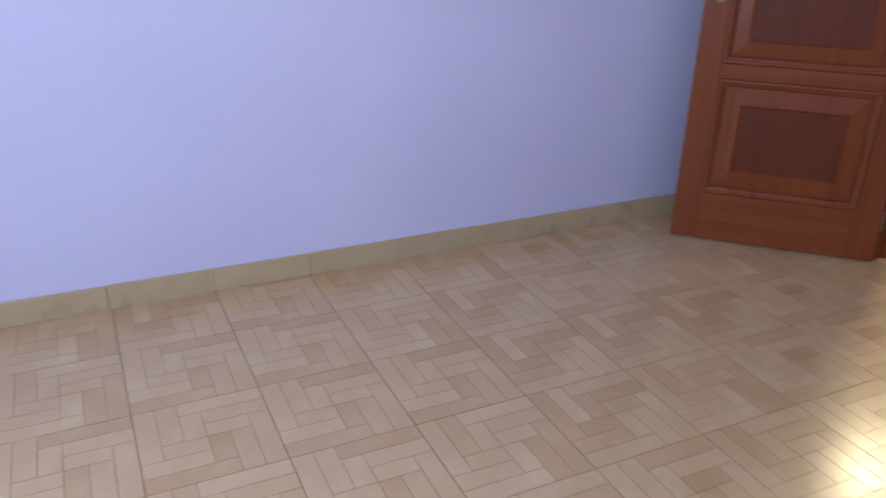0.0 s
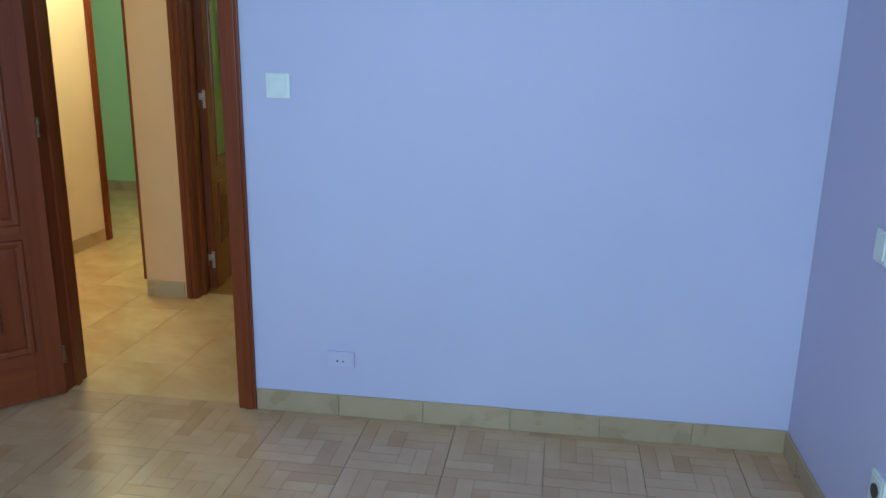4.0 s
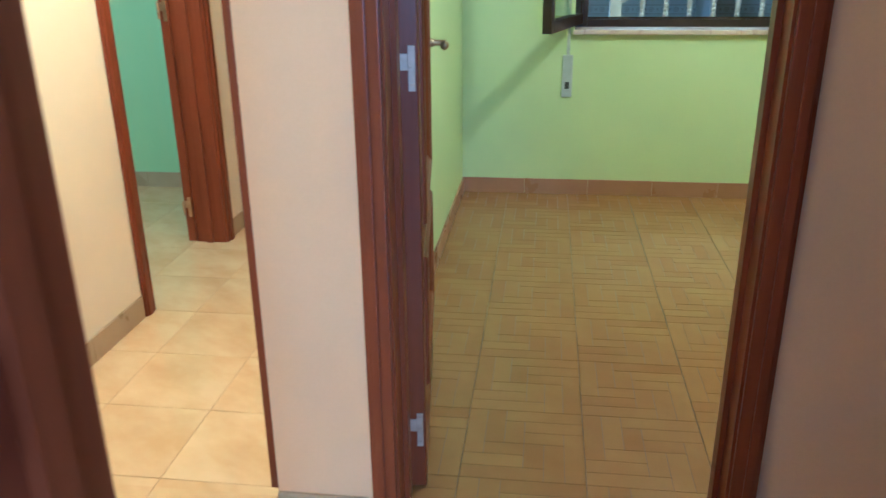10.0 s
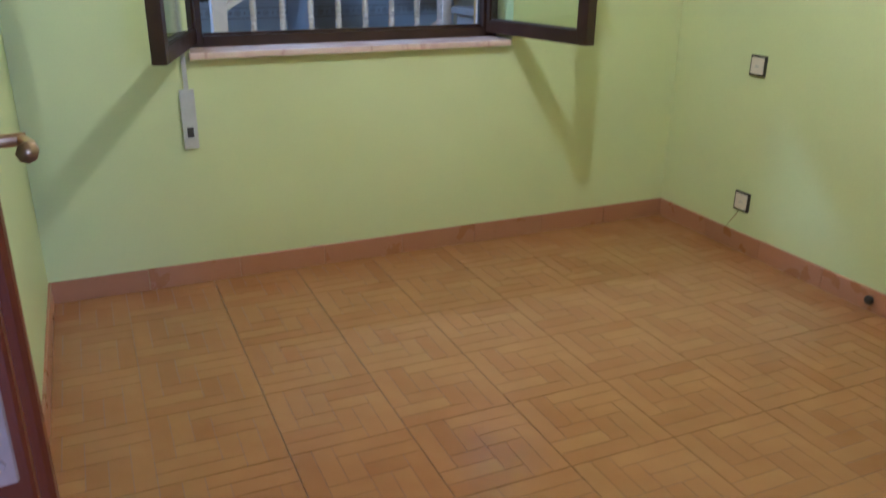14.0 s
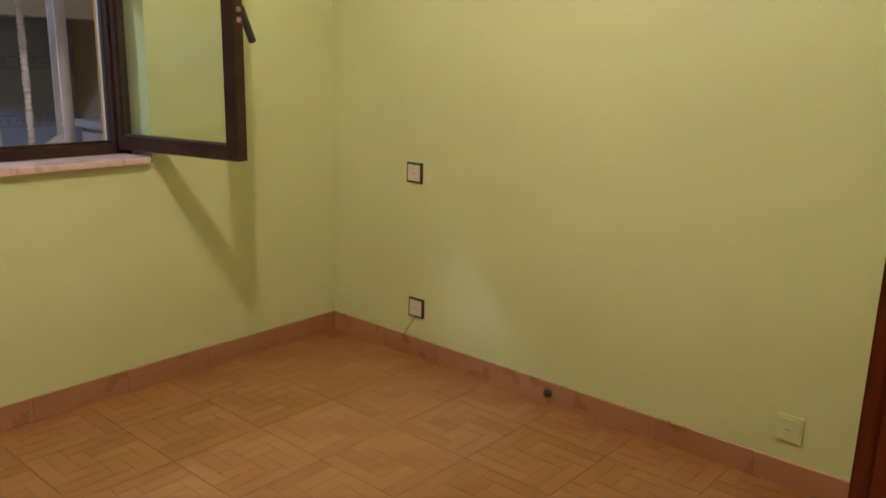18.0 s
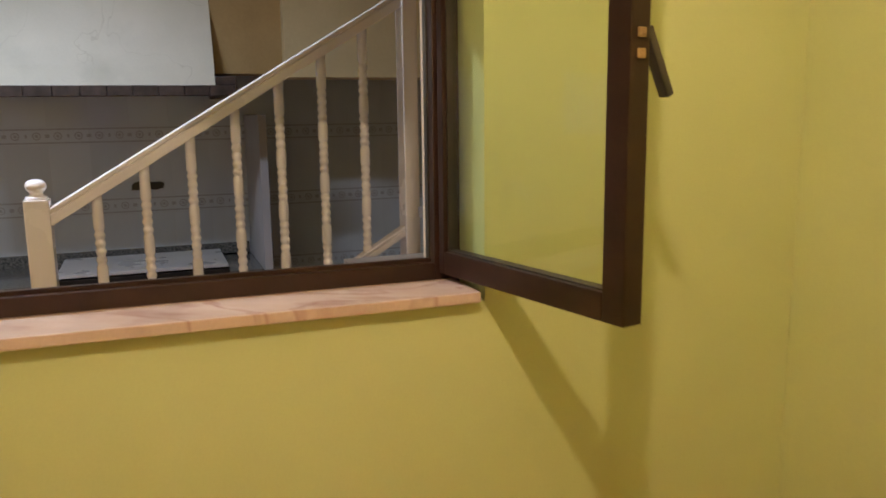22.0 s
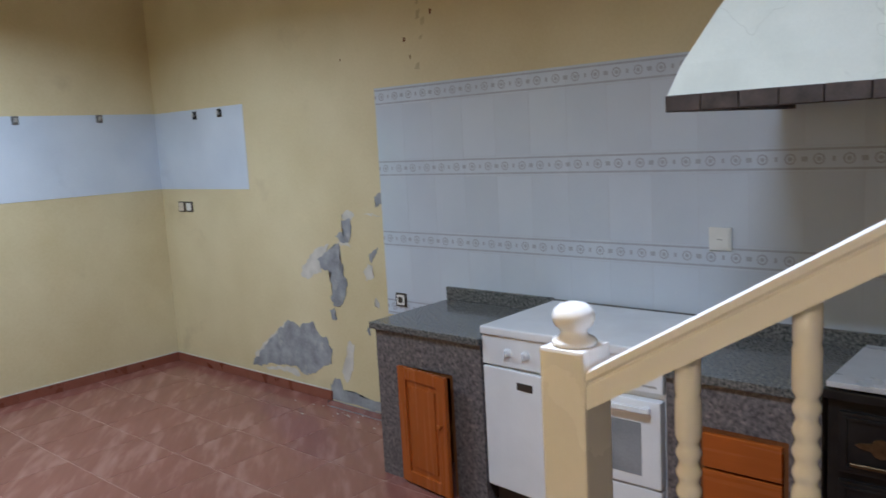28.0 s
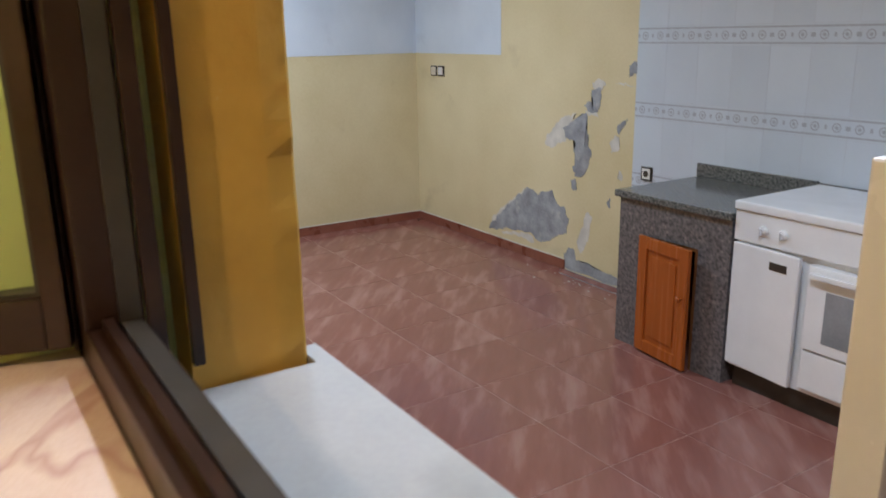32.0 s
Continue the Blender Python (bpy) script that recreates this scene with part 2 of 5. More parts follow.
SKIRT = surface("beige_tile_skirting", (0.385, 0.28, 0.165), (0.43, 0.32, 0.195), 8, 0.3, 0.05, island=0.04)
SKIRT_RED = surface("brown_tile_skirting", (0.375, 0.175, 0.080), (0.405, 0.192, 0.090), 8, 0.3, 0.05, island=0.05)
MAHOGANY = wood("varnished_mahogany", (0.138, 0.031, 0.010), (0.195, 0.047, 0.015), 0.32, coat=0.04)
MAHOGANY_X = wood("varnished_mahogany_cross", (0.142, 0.032, 0.010), (0.205, 0.051, 0.016), 0.32, along=0, coat=0.04)
MAHOGANY_Y = wood("varnished_mahogany_depth", (0.138, 0.031, 0.010), (0.195, 0.047, 0.015), 0.32, along=1, coat=0.04)
PANEL_DARK = wood("dark_mahogany_panel", (0.084, 0.019, 0.007), (0.118, 0.028, 0.010), 0.32, coat=0.04)
BRASS_PALE = surface("worn_yellow_brass", (0.42, 0.28, 0.14), (0.55, 0.38, 0.21), 30, 0.36, 0.12, metal=0.9)
HINGE_METAL = surface("dull_nickel_hinge", (0.40, 0.29, 0.21), (0.50, 0.37, 0.28), 30, 0.5, 0.1, metal=0.3)
BRASS = surface("aged_brass", (0.16, 0.12, 0.07), (0.27, 0.21, 0.125), 30, 0.38, 0.15, metal=1.0)
STEEL = surface("nickel_steel", (0.50, 0.50, 0.48), (0.60, 0.60, 0.58), 30, 0.5, 0.1, metal=0.7)
WHITE_PLASTIC = surface("white_plastic", (0.74, 0.74, 0.70), (0.80, 0.80, 0.76), 20, 0.35, 0.03)
IVORY_PLASTIC = surface("ivory_plastic", (0.66, 0.58, 0.46), (0.72, 0.64, 0.52), 20, 0.35, 0.03)
DARK_PLASTIC = surface("dark_plastic", (0.03, 0.025, 0.02), (0.05, 0.04, 0.03), 20, 0.4, 0.05)
BRONZE_ALU = surface("dark_bronze_aluminium", (0.026, 0.0110, 0.0065), (0.046, 0.0200, 0.0115), 12, 0.36, 0.05, metal=0.25)
MARBLE_PINK = surface("pink_veined_marble", (0.62, 0.44, 0.35), (0.74, 0.58, 0.49), 4, 0.2, 0.02, veins=((0.42, 0.22, 0.18), 2.2, 0.020), spots=((0.48, 0.28, 0.23), 0.57, 6), soft=0.22, stretch=(1, 2.2, 1), turn=25)
MARBLE_WHITE = surface("white_marble", (0.28, 0.28, 0.27), (0.37, 0.365, 0.35), 4, 0.5, 0.05, spots=((0.24, 0.235, 0.22), 0.58, 6), soft=0.2)
MARBLE_GREY = surface("grey_marble_step", (0.215, 0.19, 0.165), (0.30, 0.268, 0.24), 4, 0.3, 0.05, spots=((0.35, 0.32, 0.29), 0.58, 5), soft=0.2)
SHUTTER = surface("cream_shutter_slat", (0.66, 0.54, 0.42), (0.72, 0.60, 0.48), 5, 0.4, 0.03)
MAROON = wood("varnished_maroon_board", (0.125, 0.020, 0.014), (0.155, 0.027, 0.018), 0.5, along=0, coat=0.0)
GLASS = glass("window_glass", (0.93, 0.96, 0.90))
FROSTED = glass("frosted_door_glass", (0.80, 0.84, 0.76), 0.28)
IVORY_PAINT = surface("glossy_ivory_enamel", (0.82, 0.785, 0.77), (0.87, 0.835, 0.82), 4, 0.25, 0.12, fine=60, coat=0.5)
WALL_TILE = surface("glazed_white_wall_tile", (0.55, 0.615, 0.69), (0.61, 0.675, 0.75), 2, 0.14, 0.02, island=0.02)
TILE_LINE = surface("grey_printed_line", (0.38, 0.41, 0.47), (0.46, 0.49, 0.55), 20, 0.2, 0.0)
TILE_GROUT = surface("pale_grout", (0.50, 0.53, 0.59), (0.57, 0.60, 0.66), 20, 0.6, 0.2)
GRANITE = surface("speckled_grey_granite", (0.055, 0.052, 0.054), (0.22, 0.20, 0.20), 60, 0.35, 0.06, fine=180, contrast=(0.3, 0.7), detail=8, spots=((0.27, 0.235, 0.225), 0.58, 40), soft=0.12)
GRANITE_TOP = surface("polished_dark_granite", (0.05, 0.055, 0.055), (0.20, 0.20, 0.19), 80, 0.15, 0.03, fine=240, contrast=(0.35, 0.65), detail=8)
PINE = wood("honey_pine", (0.37, 0.088, 0.015), (0.44, 0.112, 0.021), 0.26)
PINE_X = wood("honey_pine_cross", (0.37, 0.088, 0.015), (0.44, 0.112, 0.021), 0.26, along=0)
# Darker pine with recess shade put into its colour; plain brown on cable, nail holes.
PINE_DARK = wood("pine_shade_and_dark_brown", (0.16, 0.055, 0.018), (0.24, 0.09, 0.03), 0.4)
ENAMEL = surface("white_enamel", (0.79, 0.81, 0.83), (0.85, 0.87, 0.89), 6, 0.2, 0.02, spots=((0.45, 0.34, 0.25), 0.78, 9))
GREY_LID = surface("worn_grey_enamel_lid", (0.42, 0.43, 0.44), (0.56, 0.57, 0.58), 5, 0.3, 0.03, spots=((0.22, 0.19, 0.17), 0.68, 6), soft=0.15)
OVEN_GLASS = surface("grey_oven_glass", (0.22, 0.24, 0.26), (0.34, 0.36, 0.38), 4, 0.12, 0.0)
IRON = surface("black_cast_iron", (0.007, 0.006, 0.006), (0.017, 0.015, 0.014), 18, 0.42, 0.2, spec=0.35)
ZINC = surface("dull_zinc", (0.16, 0.165, 0.17), (0.26, 0.265, 0.27), 40, 0.5, 0.2, metal=0.4)
EMBLEM = surface("tarnished_brass_emblem", (0.10, 0.065, 0.03), (0.2, 0.13, 0.07), 40, 0.4, 0.2, metal=0.8)
RED_TILE = surface("red_brown_floor_tile", (0.235, 0.088, 0.068), (0.29, 0.12, 0.095), 5.0, 0.20, 0.015, fine=10, island=0.04, turn=40, stretch=(0.5, 2.4, 1), spots=((0.36, 0.185, 0.15), 0.50, 5.0), soft=0.25, contrast=(0.25, 0.75))
RED_GROUT = surface("pinkish_grout", (0.43, 0.25, 0.20), (0.52, 0.32, 0.26), 12, 0.85, 0.2)
RED_SKIRT = surface("red_brown_skirting", (0.21, 0.065, 0.04), (0.28, 0.10, 0.065), 8, 0.3, 0.1, island=0.08)
HOOD_PLASTER = surface("stained_white_hood_plaster", (0.66, 0.68, 0.60), (0.76, 0.77, 0.69), 3, 0.7, 0.3, spots=((0.52, 0.55, 0.48), 0.56, 2.5), soft=0.25, veins=((0.56, 0.57, 0.49), 1.5, 0.003))
HOOD_EDGE = surface("sooty_brick_edge", (0.03, 0.022, 0.020), (0.085, 0.058, 0.05), 20, 0.5, 0.4, island=0.3)
ALU_BROWN = surface("brown_door_panel", (0.11, 0.06, 0.045), (0.16, 0.09, 0.07), 8, 0.4, 0.05)
PATIO_STONE = surface("dark_brown_stone_block", (0.13, 0.085, 0.06), (0.22, 0.15, 0.11), 8, 0.8, 0.4)
ALU = surface("grey_brown_aluminium", (0.25, 0.22, 0.19), (0.33, 0.29, 0.25), 10, 0.4, 0.05, metal=0.3)
CARD = surface("white_carton", (0.62, 0.60, 0.55), (0.70, 0.68, 0.63), 6, 0.7, 0.1)
BLUE_INK = surface("blue_print", (0.05, 0.07, 0.25), (0.07, 0.10, 0.3), 6, 0.6, 0.0)
GREY_INK = surface("grey_print", (0.35, 0.35, 0.34), (0.42, 0.42, 0.4), 6, 0.6, 0.0)
SACK = surface("grey_paper_sack", (0.28, 0.24, 0.20), (0.42, 0.37, 0.31), 7, 0.85, 0.6, dist=0.02)
PATIO_TILE = surface("pale_patio_tile", (0.58, 0.52, 0.47), (0.72, 0.67, 0.61), 4, 0.4, 0.1)
PATIO_WALL = surface("peeling_green_wall", (0.34, 0.60, 0.42), (0.42, 0.68, 0.50), 2.5, 0.7, 0.4, spots=((0.30, 0.50, 0.34), 0.60, 3), soft=0.15)


# ---- mesh helpers ----
def box(bm, x0, x1, y0, y1, z0, z1, slot=0):
    v = [bm.verts.new(p) for p in ((x0, y0, z0), (x1, y0, z0), (x1, y1, z0), (x0, y1, z0), (x0, y0, z1), (x1, y0, z1), (x1, y1, z1), (x0, y1, z1))]
    out = []
    for f in ((3, 2, 1, 0), (4, 5, 6, 7), (0, 1, 5, 4), (1, 2, 6, 5), (2, 3, 7, 6), (3, 0, 4, 7)):
        face = bm.faces.new([v[i] for i in f])
        face.material_index = slot
        out.append(face)
    return out


def boxes(*items, bevel=0.0, seg=2):
    bm = bmesh.new()
    for it in items:
        box(bm, *it)
    if bevel:
        bmesh.ops.bevel(bm, geom=bm.edges[:], offset=bevel, segments=seg, profile=0.7, affect="EDGES", clamp_overlap=True)
    return bm


def to_mesh(name, bm, mats, smooth=False):
    me = bpy.data.meshes.new(name)
    bmesh.ops.recalc_face_normals(bm, faces=bm.faces[:])
    bm.to_mesh(me)
    bm.free()
    for m in mats if isinstance(mats, (list, tuple)) else (mats,):
        me.materials.append(m)
    if smooth:
        for p in me.polygons:
            p.use_smooth = True
    return me


def part(name, bm, material, parent=None, label="", smooth=False):
    ob = new(name, to_mesh(name, bm, material, smooth))
    ob.parent = parent
    return tagged(ob, label)


def thing(name, label, category, m=None, group="", kind=""):
    ob = new(name)
    ob.empty_display_size = 0.05
    if m is not None:
        ob.matrix_world = m
    return tagged(ob, label, category, group, kind)


def structure(name, bm, material, label, category):
    return tagged(new(name, to_mesh(name, bm, material)), label, category, kind="structure")


def lathe(profile, steps=20):
    """A turned piece about z; profile: (radius, z) from bottom to top."""
    bm = bmesh.new()
    rings = [[bm.verts.new((r * math.cos(2 * math.pi * k / steps), r * math.sin(2 * math.pi * k / steps), z)) for k in range(steps)] for r, z in profile]
    for a, b in zip(rings, rings[1:]):
        for k in range(steps):
            bm.faces.new((a[k], a[(k + 1) % steps], b[(k + 1) % steps], b[k]))
    bm.faces.new(rings[0][::-1])
    bm.faces.new(rings[-1])
    return bm


def moved(bm, m):
    bmesh.ops.transform(bm, matrix=m, verts=bm.verts[:])
    return bm


def frame_ring(x0, x1, z0, z1, w, y0, y1, bevel=0.0):
    """A rectangular frame in the x-z plane with mitre-free butted bars."""
    return boxes((x0, x0 + w, y0, y1, z0, z1), (x1 - w, x1, y0, y1, z0, z1), (x0 + w, x1 - w, y0, y1, z0, z0 + w), (x0 + w, x1 - w, y0, y1, z1 - w, z1), bevel=bevel)


def blob(points, depth, seed, grow=0.02, steps=5):
    """A ragged flat flake with a torn outline through the corner points (x, z), depth thick towards -y."""
    rng = random.Random(seed)
    ring = []
    for (x0, z0), (x1, z1) in zip(points, points[1:] + points[:1]):
        for k in range(steps):
            f = k / steps
            x, z = x0 + (x1 - x0) * f, z0 + (z1 - z0) * f
            p = Vector((x * 16, seed * 3.1, z * 16))
            coarse, fine_tear = noise.noise_vector(p), noise.noise_vector(p * 4.0)
            ring.append((x + grow * (1.9 * coarse.x + 1.1 * fine_tear.x + rng.uniform(-0.35, 0.35)), z + grow * (1.9 * coarse.z + 1.1 * fine_tear.z + rng.uniform(-0.35, 0.35))))
    bm = bmesh.new()
    a = [bm.verts.new((x, 0, z)) for x, z in ring]
    b = [bm.verts.new((x, -depth, z)) for x, z in ring]
    bm.faces.new(b)
    for k in range(len(a)):
        bm.faces.new((a[k], a[(k + 1) % len(a)], b[(k + 1) % len(a)], b[k]))
    bmesh.ops.triangulate(bm, faces=[f for f in bm.faces if len(f.verts) > 4])
    return bm


# ---- plan ----
H1 = 2.40                      # ceiling of the flat's rooms
HK = 2.60                      # kitchen ceiling
KZ = -0.441                    # kitchen floor
X1L, X1R, Y1B = -1.452, 1.875, -4.20          # lilac room
YW1, YW2 = 0.0, 0.13           # wall between lilac room and hall
YP, YQ = 1.152, 1.285          # wall between hall and green room
DX0, DX1 = -0.772, -0.072      # both door openings
X2L, X2R, YG = -0.912, 1.784, 3.869           # green room
XC, XP = -1.905, -1.056        # corridor sides
YO = 4.235                     # kitchen face of the window wall
KX, KY, KR = -5.491, 7.448, 2.3               # kitchen walls
WX0, WX1, WZ0, WZ1 = -0.345, 0.929, 0.835, 1.875   # window opening
DH = 2.04                      # door opening height

# ---- large structure ----
structure("wall_lilac_left", boxes((X1L - 0.12, X1L, Y1B - 0.12, YW1 - 0.002, 0, H1)), LILAC, "lilac painted plaster wall", "wall")
structure("wall_lilac_right", boxes((X1R, X1R + 0.12, Y1B - 0.12, YW1 - 0.002, 0, H1)), LILAC, "lilac painted plaster wall with a socket", "wall")
structure("wall_lilac_back", boxes((X1L, 0.0, Y1B - 0.12, Y1B, 0, H1), (1.4, X1R, Y1B - 0.12, Y1B, 0, H1), (0.0, 1.4, Y1B - 0.12, Y1B, 0, 0.85), (0.0, 1.4, Y1B - 0.12, Y1B, 2.05, H1)), LILAC, "lilac wall with a window opening", "wall")


def two_faced_wall(name, x0, x1, y0, y1, h, door, front, back, label):
    """A wall along x, in one piece round a doorway (a, b, height); its two faces carry their own paint."""
    a, b, z1 = door
    xs, zs = (x0, a, b, x1), (0, z1, h)
    bm = bmesh.new()
    near = [[bm.verts.new((x, y0, z)) for z in zs] for x in xs]
    far = [[bm.verts.new((x, y1, z)) for z in zs] for x in xs]
    for i, j in ((0, 0), (0, 1), (1, 1), (2, 0), (2, 1)):
        bm.faces.new((near[i][j], near[i + 1][j], near[i + 1][j + 1], near[i][j + 1]))
        bm.faces.new((far[i][j], far[i][j + 1], far[i + 1][j + 1], far[i + 1][j])).material_index = 1
    rim = [(0, 0), (1, 0), (1, 1), (2, 1), (2, 0), (3, 0), (3, 1), (3, 2), (2, 2), (1, 2), (0, 2), (0, 1)]
    for (i, j), (k, m) in zip(rim, rim[1:] + rim[:1]):
        bm.faces.new((near[i][j], far[i][j], far[k][m], near[k][m]))
    return structure(name, bm, [front, back], label, "wall")


two_faced_wall("wall_between_lilac_room_and_hall", -2.1, 2.1, YW1, YW2, H1, (DX0 - 0.03, DX1 + 0.03, DH + 0.03), LILAC, CREAM, "plaster wall, lilac on the room side and cream on the hall side, with a doorway")
two_faced_wall("wall_between_hall_and_green_room", XP, 2.1, YP, YQ, H1, (DX0 - 0.03, DX1 + 0.03, DH + 0.03), PEACH, GREEN, "plaster wall, peach on the hall side and lime green inside, with a doorway")
structure("wall_green_left", boxes((XP, XP + 0.07, YQ, YO, 0, H1)), PEACH, "peach corridor side wall", "wall")
structure("wall_green_left_inner", boxes((XP + 0.07, X2L, YQ, YG, 0, H1)), GREEN, "lime green painted wall", "wall")
structure("wall_green_right", boxes((X2R, X2R + 0.12, YQ, YG, 0, H1)), GREEN, "lime green wall with two sockets", "wall")

# window wall: green inside, yellow towards the kitchen, with splayed outer reveal
bm = bmesh.new()
for a, b, c, d in ((X2L, WX0, 0, H1), (WX1, X2R + 0.12, 0, H1), (WX0, WX1, WZ1, H1)):
    box(bm, a, b, YG, 4.10, c, d)
box(bm, WX0, WX1, YG, 4.06, 0, WZ0)
structure("wall_window_inner", bm, GREEN, "lime green window wall", "wall")
bm = bmesh.new()


def prism(bm, poly, z0, z1, slot=0):
    lo = [bm.verts.new((x, y, z0)) for x, y in poly]
    hi = [bm.verts.new((x, y, z1)) for x, y in poly]
    n = len(poly)
    for f in (lo[::-1], hi):
        bm.faces.new(f).material_index = slot
    for k in range(n):
        bm.faces.new((lo[k], lo[(k + 1) % n], hi[(k + 1) % n], hi[k])).material_index = slot


OL0, OL1, OR0, OR1 = -0.285, -0.305, 0.87, 0.93
rings = []
for k in range(161):
    z = KZ + (HK - KZ) * k / 160
    lump = max(0.0, noise.noise((0, 0, z * 21))) * 0.007 + max(0.0, noise.noise((3, 0, z * 55))) * 0.007
    dent = noise.noise((7, 0, z * 9)) * 0.0025
    poly = [(-3.2, 4.10), (OL0, 4.10), (OL0 - 0.012 + dent * 0.4, 4.20), (OL1 + lump * 0.6 + dent - 0.001, YO - 0.004), (OL1 + lump * 0.4 + dent - 0.005, YO), (-3.2, YO)]
    rings.append([bm.verts.new((x, y, z)) for x, y in poly])
bm.faces.new(rings[0][::-1])
bm.faces.new(rings[-1])
for lo, hi in zip(rings, rings[1:]):
    for k in range(6):
        bm.faces.new((lo[k], lo[(k + 1) % 6], hi[(k + 1) % 6], hi[k]))
prism(bm, [(OR0, 4.10), (KR, 4.10), (KR, YO), (OR1, YO)], KZ, HK)
box(bm, OL0, OR0, 4.10, YO - 0.01, KZ, 0.79)
box(bm, OL0 - 0.02, OR0 + 0.04, 4.10, YO - 0.005, 1.95, HK)
structure("wall_window_outer", bm, OCHRE, "thick ochre painted wall with a worn, splayed window reveal", "wall")

structure("wall_corridor_left", boxes((XC - 0.13, XC, YW2, 2.205, 0, H1), (XC - 0.13, XC, 2.98, 4.1, 0, H1), (XC - 0.13, XC, 2.205, 2.98, DH + 0.03, H1)), CREAM, "cream painted corridor wall with a doorway", "wall")
structure("wall_corridor_end", boxes((XC, XP, 4.1, 4.2, 0, H1)), CREAM, "cream wall closing the corridor", "wall")
structure("wall_hall_right", boxes((2.1, 2.2, YW2, YP, 0, H1)), PEACH, "peach wall closing the hall", "wall")
structure("wall_far_room", boxes((-5.0, XC - 0.13, 3.80, 3.92, 0, H1), (-5.1, -5.0, 0.0, 3.92, 0, H1), (-5.0, XC - 0.13, -0.1, 0.0, 0, H1)), MINT, "mint green walls of a far room", "wall")

# kitchen walls
structure("wall_kitchen_back", boxes((KX - 0.3, KR + 0.2, KY, KY + 0.2, KZ, HK)), YELLOW, "worn yellow kitchen wall with damp damage", "wall")
structure("wall_kitchen_left", boxes((KX - 0.28, KX, 5.20, KY, KZ, HK)), YELLOW, "yellow kitchen wall with an unpainted band", "wall")
structure("wall_kitchen_door", boxes((KX - 0.28, KX - 0.13, 5.065, 5.20, KZ, HK), (KX - 0.28, KX - 0.13, 3.9, 4.33, KZ, HK), (KX - 0.28, KX - 0.13, 4.33, 5.065, 1.49, HK)), YELLOW, "recessed yellow wall round a doorway", "wall")
structure("wall_kitchen_near", boxes((KX - 0.28, -3.2, 4.02, 4.22, KZ, HK)), YELLOW, "yellow kitchen wall", "wall")
structure("wall_kitchen_right", boxes((KR, KR + 0.2, 4.10, KY, KZ, HK)), YELLOW, "yellow kitchen wall beside the stairs", "wall")
structure("ceiling_kitchen", boxes((KX - 0.3, KR + 0.2, 4.0, KY + 0.2, HK, HK + 0.1)), CEILING, "off-white kitchen ceiling", "ceiling")
structure("ceiling_flat", boxes((-5.1, 2.2, Y1B - 0.12, 4.10, H1, H1 + 0.1)), CEILING, "off-white painted ceiling", "ceiling")
structure("trim_green_room_cove", boxes((X2L, X2R, YG - 0.022, YG, H1 - 0.022, H1), (X2R - 0.022, X2R, YQ, YG - 0.022, H1 - 0.022, H1), bevel=0.006), CEILING, "thin plaster cove under the ceiling", "trim")

# floors: slabs under the tiles
FLOOR_1 = structure("floor_lilac_room", boxes((X1L, X1R, Y1B, YW1 + 0.02, -0.12, -0.007)), GROOVE, "parquet-print ceramic tile floor of the lilac room", "floor")
FLOOR_H = structure("floor_hall", boxes((-5.0, 2.1, YW1 + 0.02, YQ - 0.05, -0.12, -0.0015), (-5.0, XP, YQ - 0.05, 4.1, -0.12, -0.0015)), HALL_GROUT, "beige marbled tile floor of the hall", "floor")
FLOOR_2 = structure("floor_green_room", boxes((X2L, X2R, YQ - 0.05, YG, -0.12, -0.007)), GROOVE_2, "parquet-print ceramic tile floor of the green room", "floor")
FLOOR_K = structure("floor_kitchen", boxes((KX - 0.3, KR, 4.2, KY, KZ - 0.12, KZ - 0.0012)), RED_GROUT, "red-brown ceramic tile floor of the kitchen", "floor")


def skirting(name, runs, h, t, material, label, z=0.0, step=0.33):
    """Skirting tiles along runs of (axis, start, end, wall coordinate, side)."""
    top = structure(name, boxes((0, 0.001, 0, 0.001, -0.05, -0.049)), material, label, "baseboard")
    for axis, a, b, wall, side in runs:
        n = max(1, round(abs(b - a) / step))
        for k in range(n):
            p, q = a + (b - a) * k / n + 0.0005, a + (b - a) * (k + 1) / n - 0.0005
            lo, hi = (wall, wall + side * t) if side > 0 else (wall + side * t, wall)
            dz = 0.0006 * ((k * 7) % 3 - 1)
            r = (p, q, lo, hi, z, z + h + dz) if axis == "x" else (lo, hi, p, q, z, z + h + dz)
            part("skirting_tile", boxes(r, bevel=0.0015, seg=1), material, top)
    return top


skirting("baseboard_lilac", [("y", Y1B, -0.01, X1L, 1), ("x", X1L + 0.01, -0.845, YW1, -1), ("x", 0.002, X1R, YW1, -1), ("y", Y1B, -0.01, X1R, -1)], 0.082, 0.009, SKIRT, "beige ceramic skirting tiles")
skirting("baseboard_hall", [("x", XP, -0.845, YP, -1), ("x", 0.002, 2.1, YP, -1), ("y", YW2, 2.16, XC, 1), ("y", 3.03, 4.1, XC, 1), ("x", XC, -0.845, YW2, 1), ("x", 0.002, 2.1, YW2, 1), ("y", 1.29, 4.1, XP, -1)], 0.085, 0.009, SKIRT, "beige ceramic skirting tiles in the hall")
skirting("baseboard_green", [("x", X2L, X2R, YG, -1), ("y", YQ, YG - 0.01, X2R, -1), ("y", YQ + 0.1, YG - 0.01, X2L, 1)], 0.082, 0.009, SKIRT_RED, "brown ceramic skirting tiles in the green room")
skirting("baseboard_kitchen", [("x", KX, -3.53, KY, -1), ("y", 5.20, KY - 0.01, KX, 1)], 0.068, 0.01, RED_SKIRT, "red-brown kitchen skirting tiles", KZ)
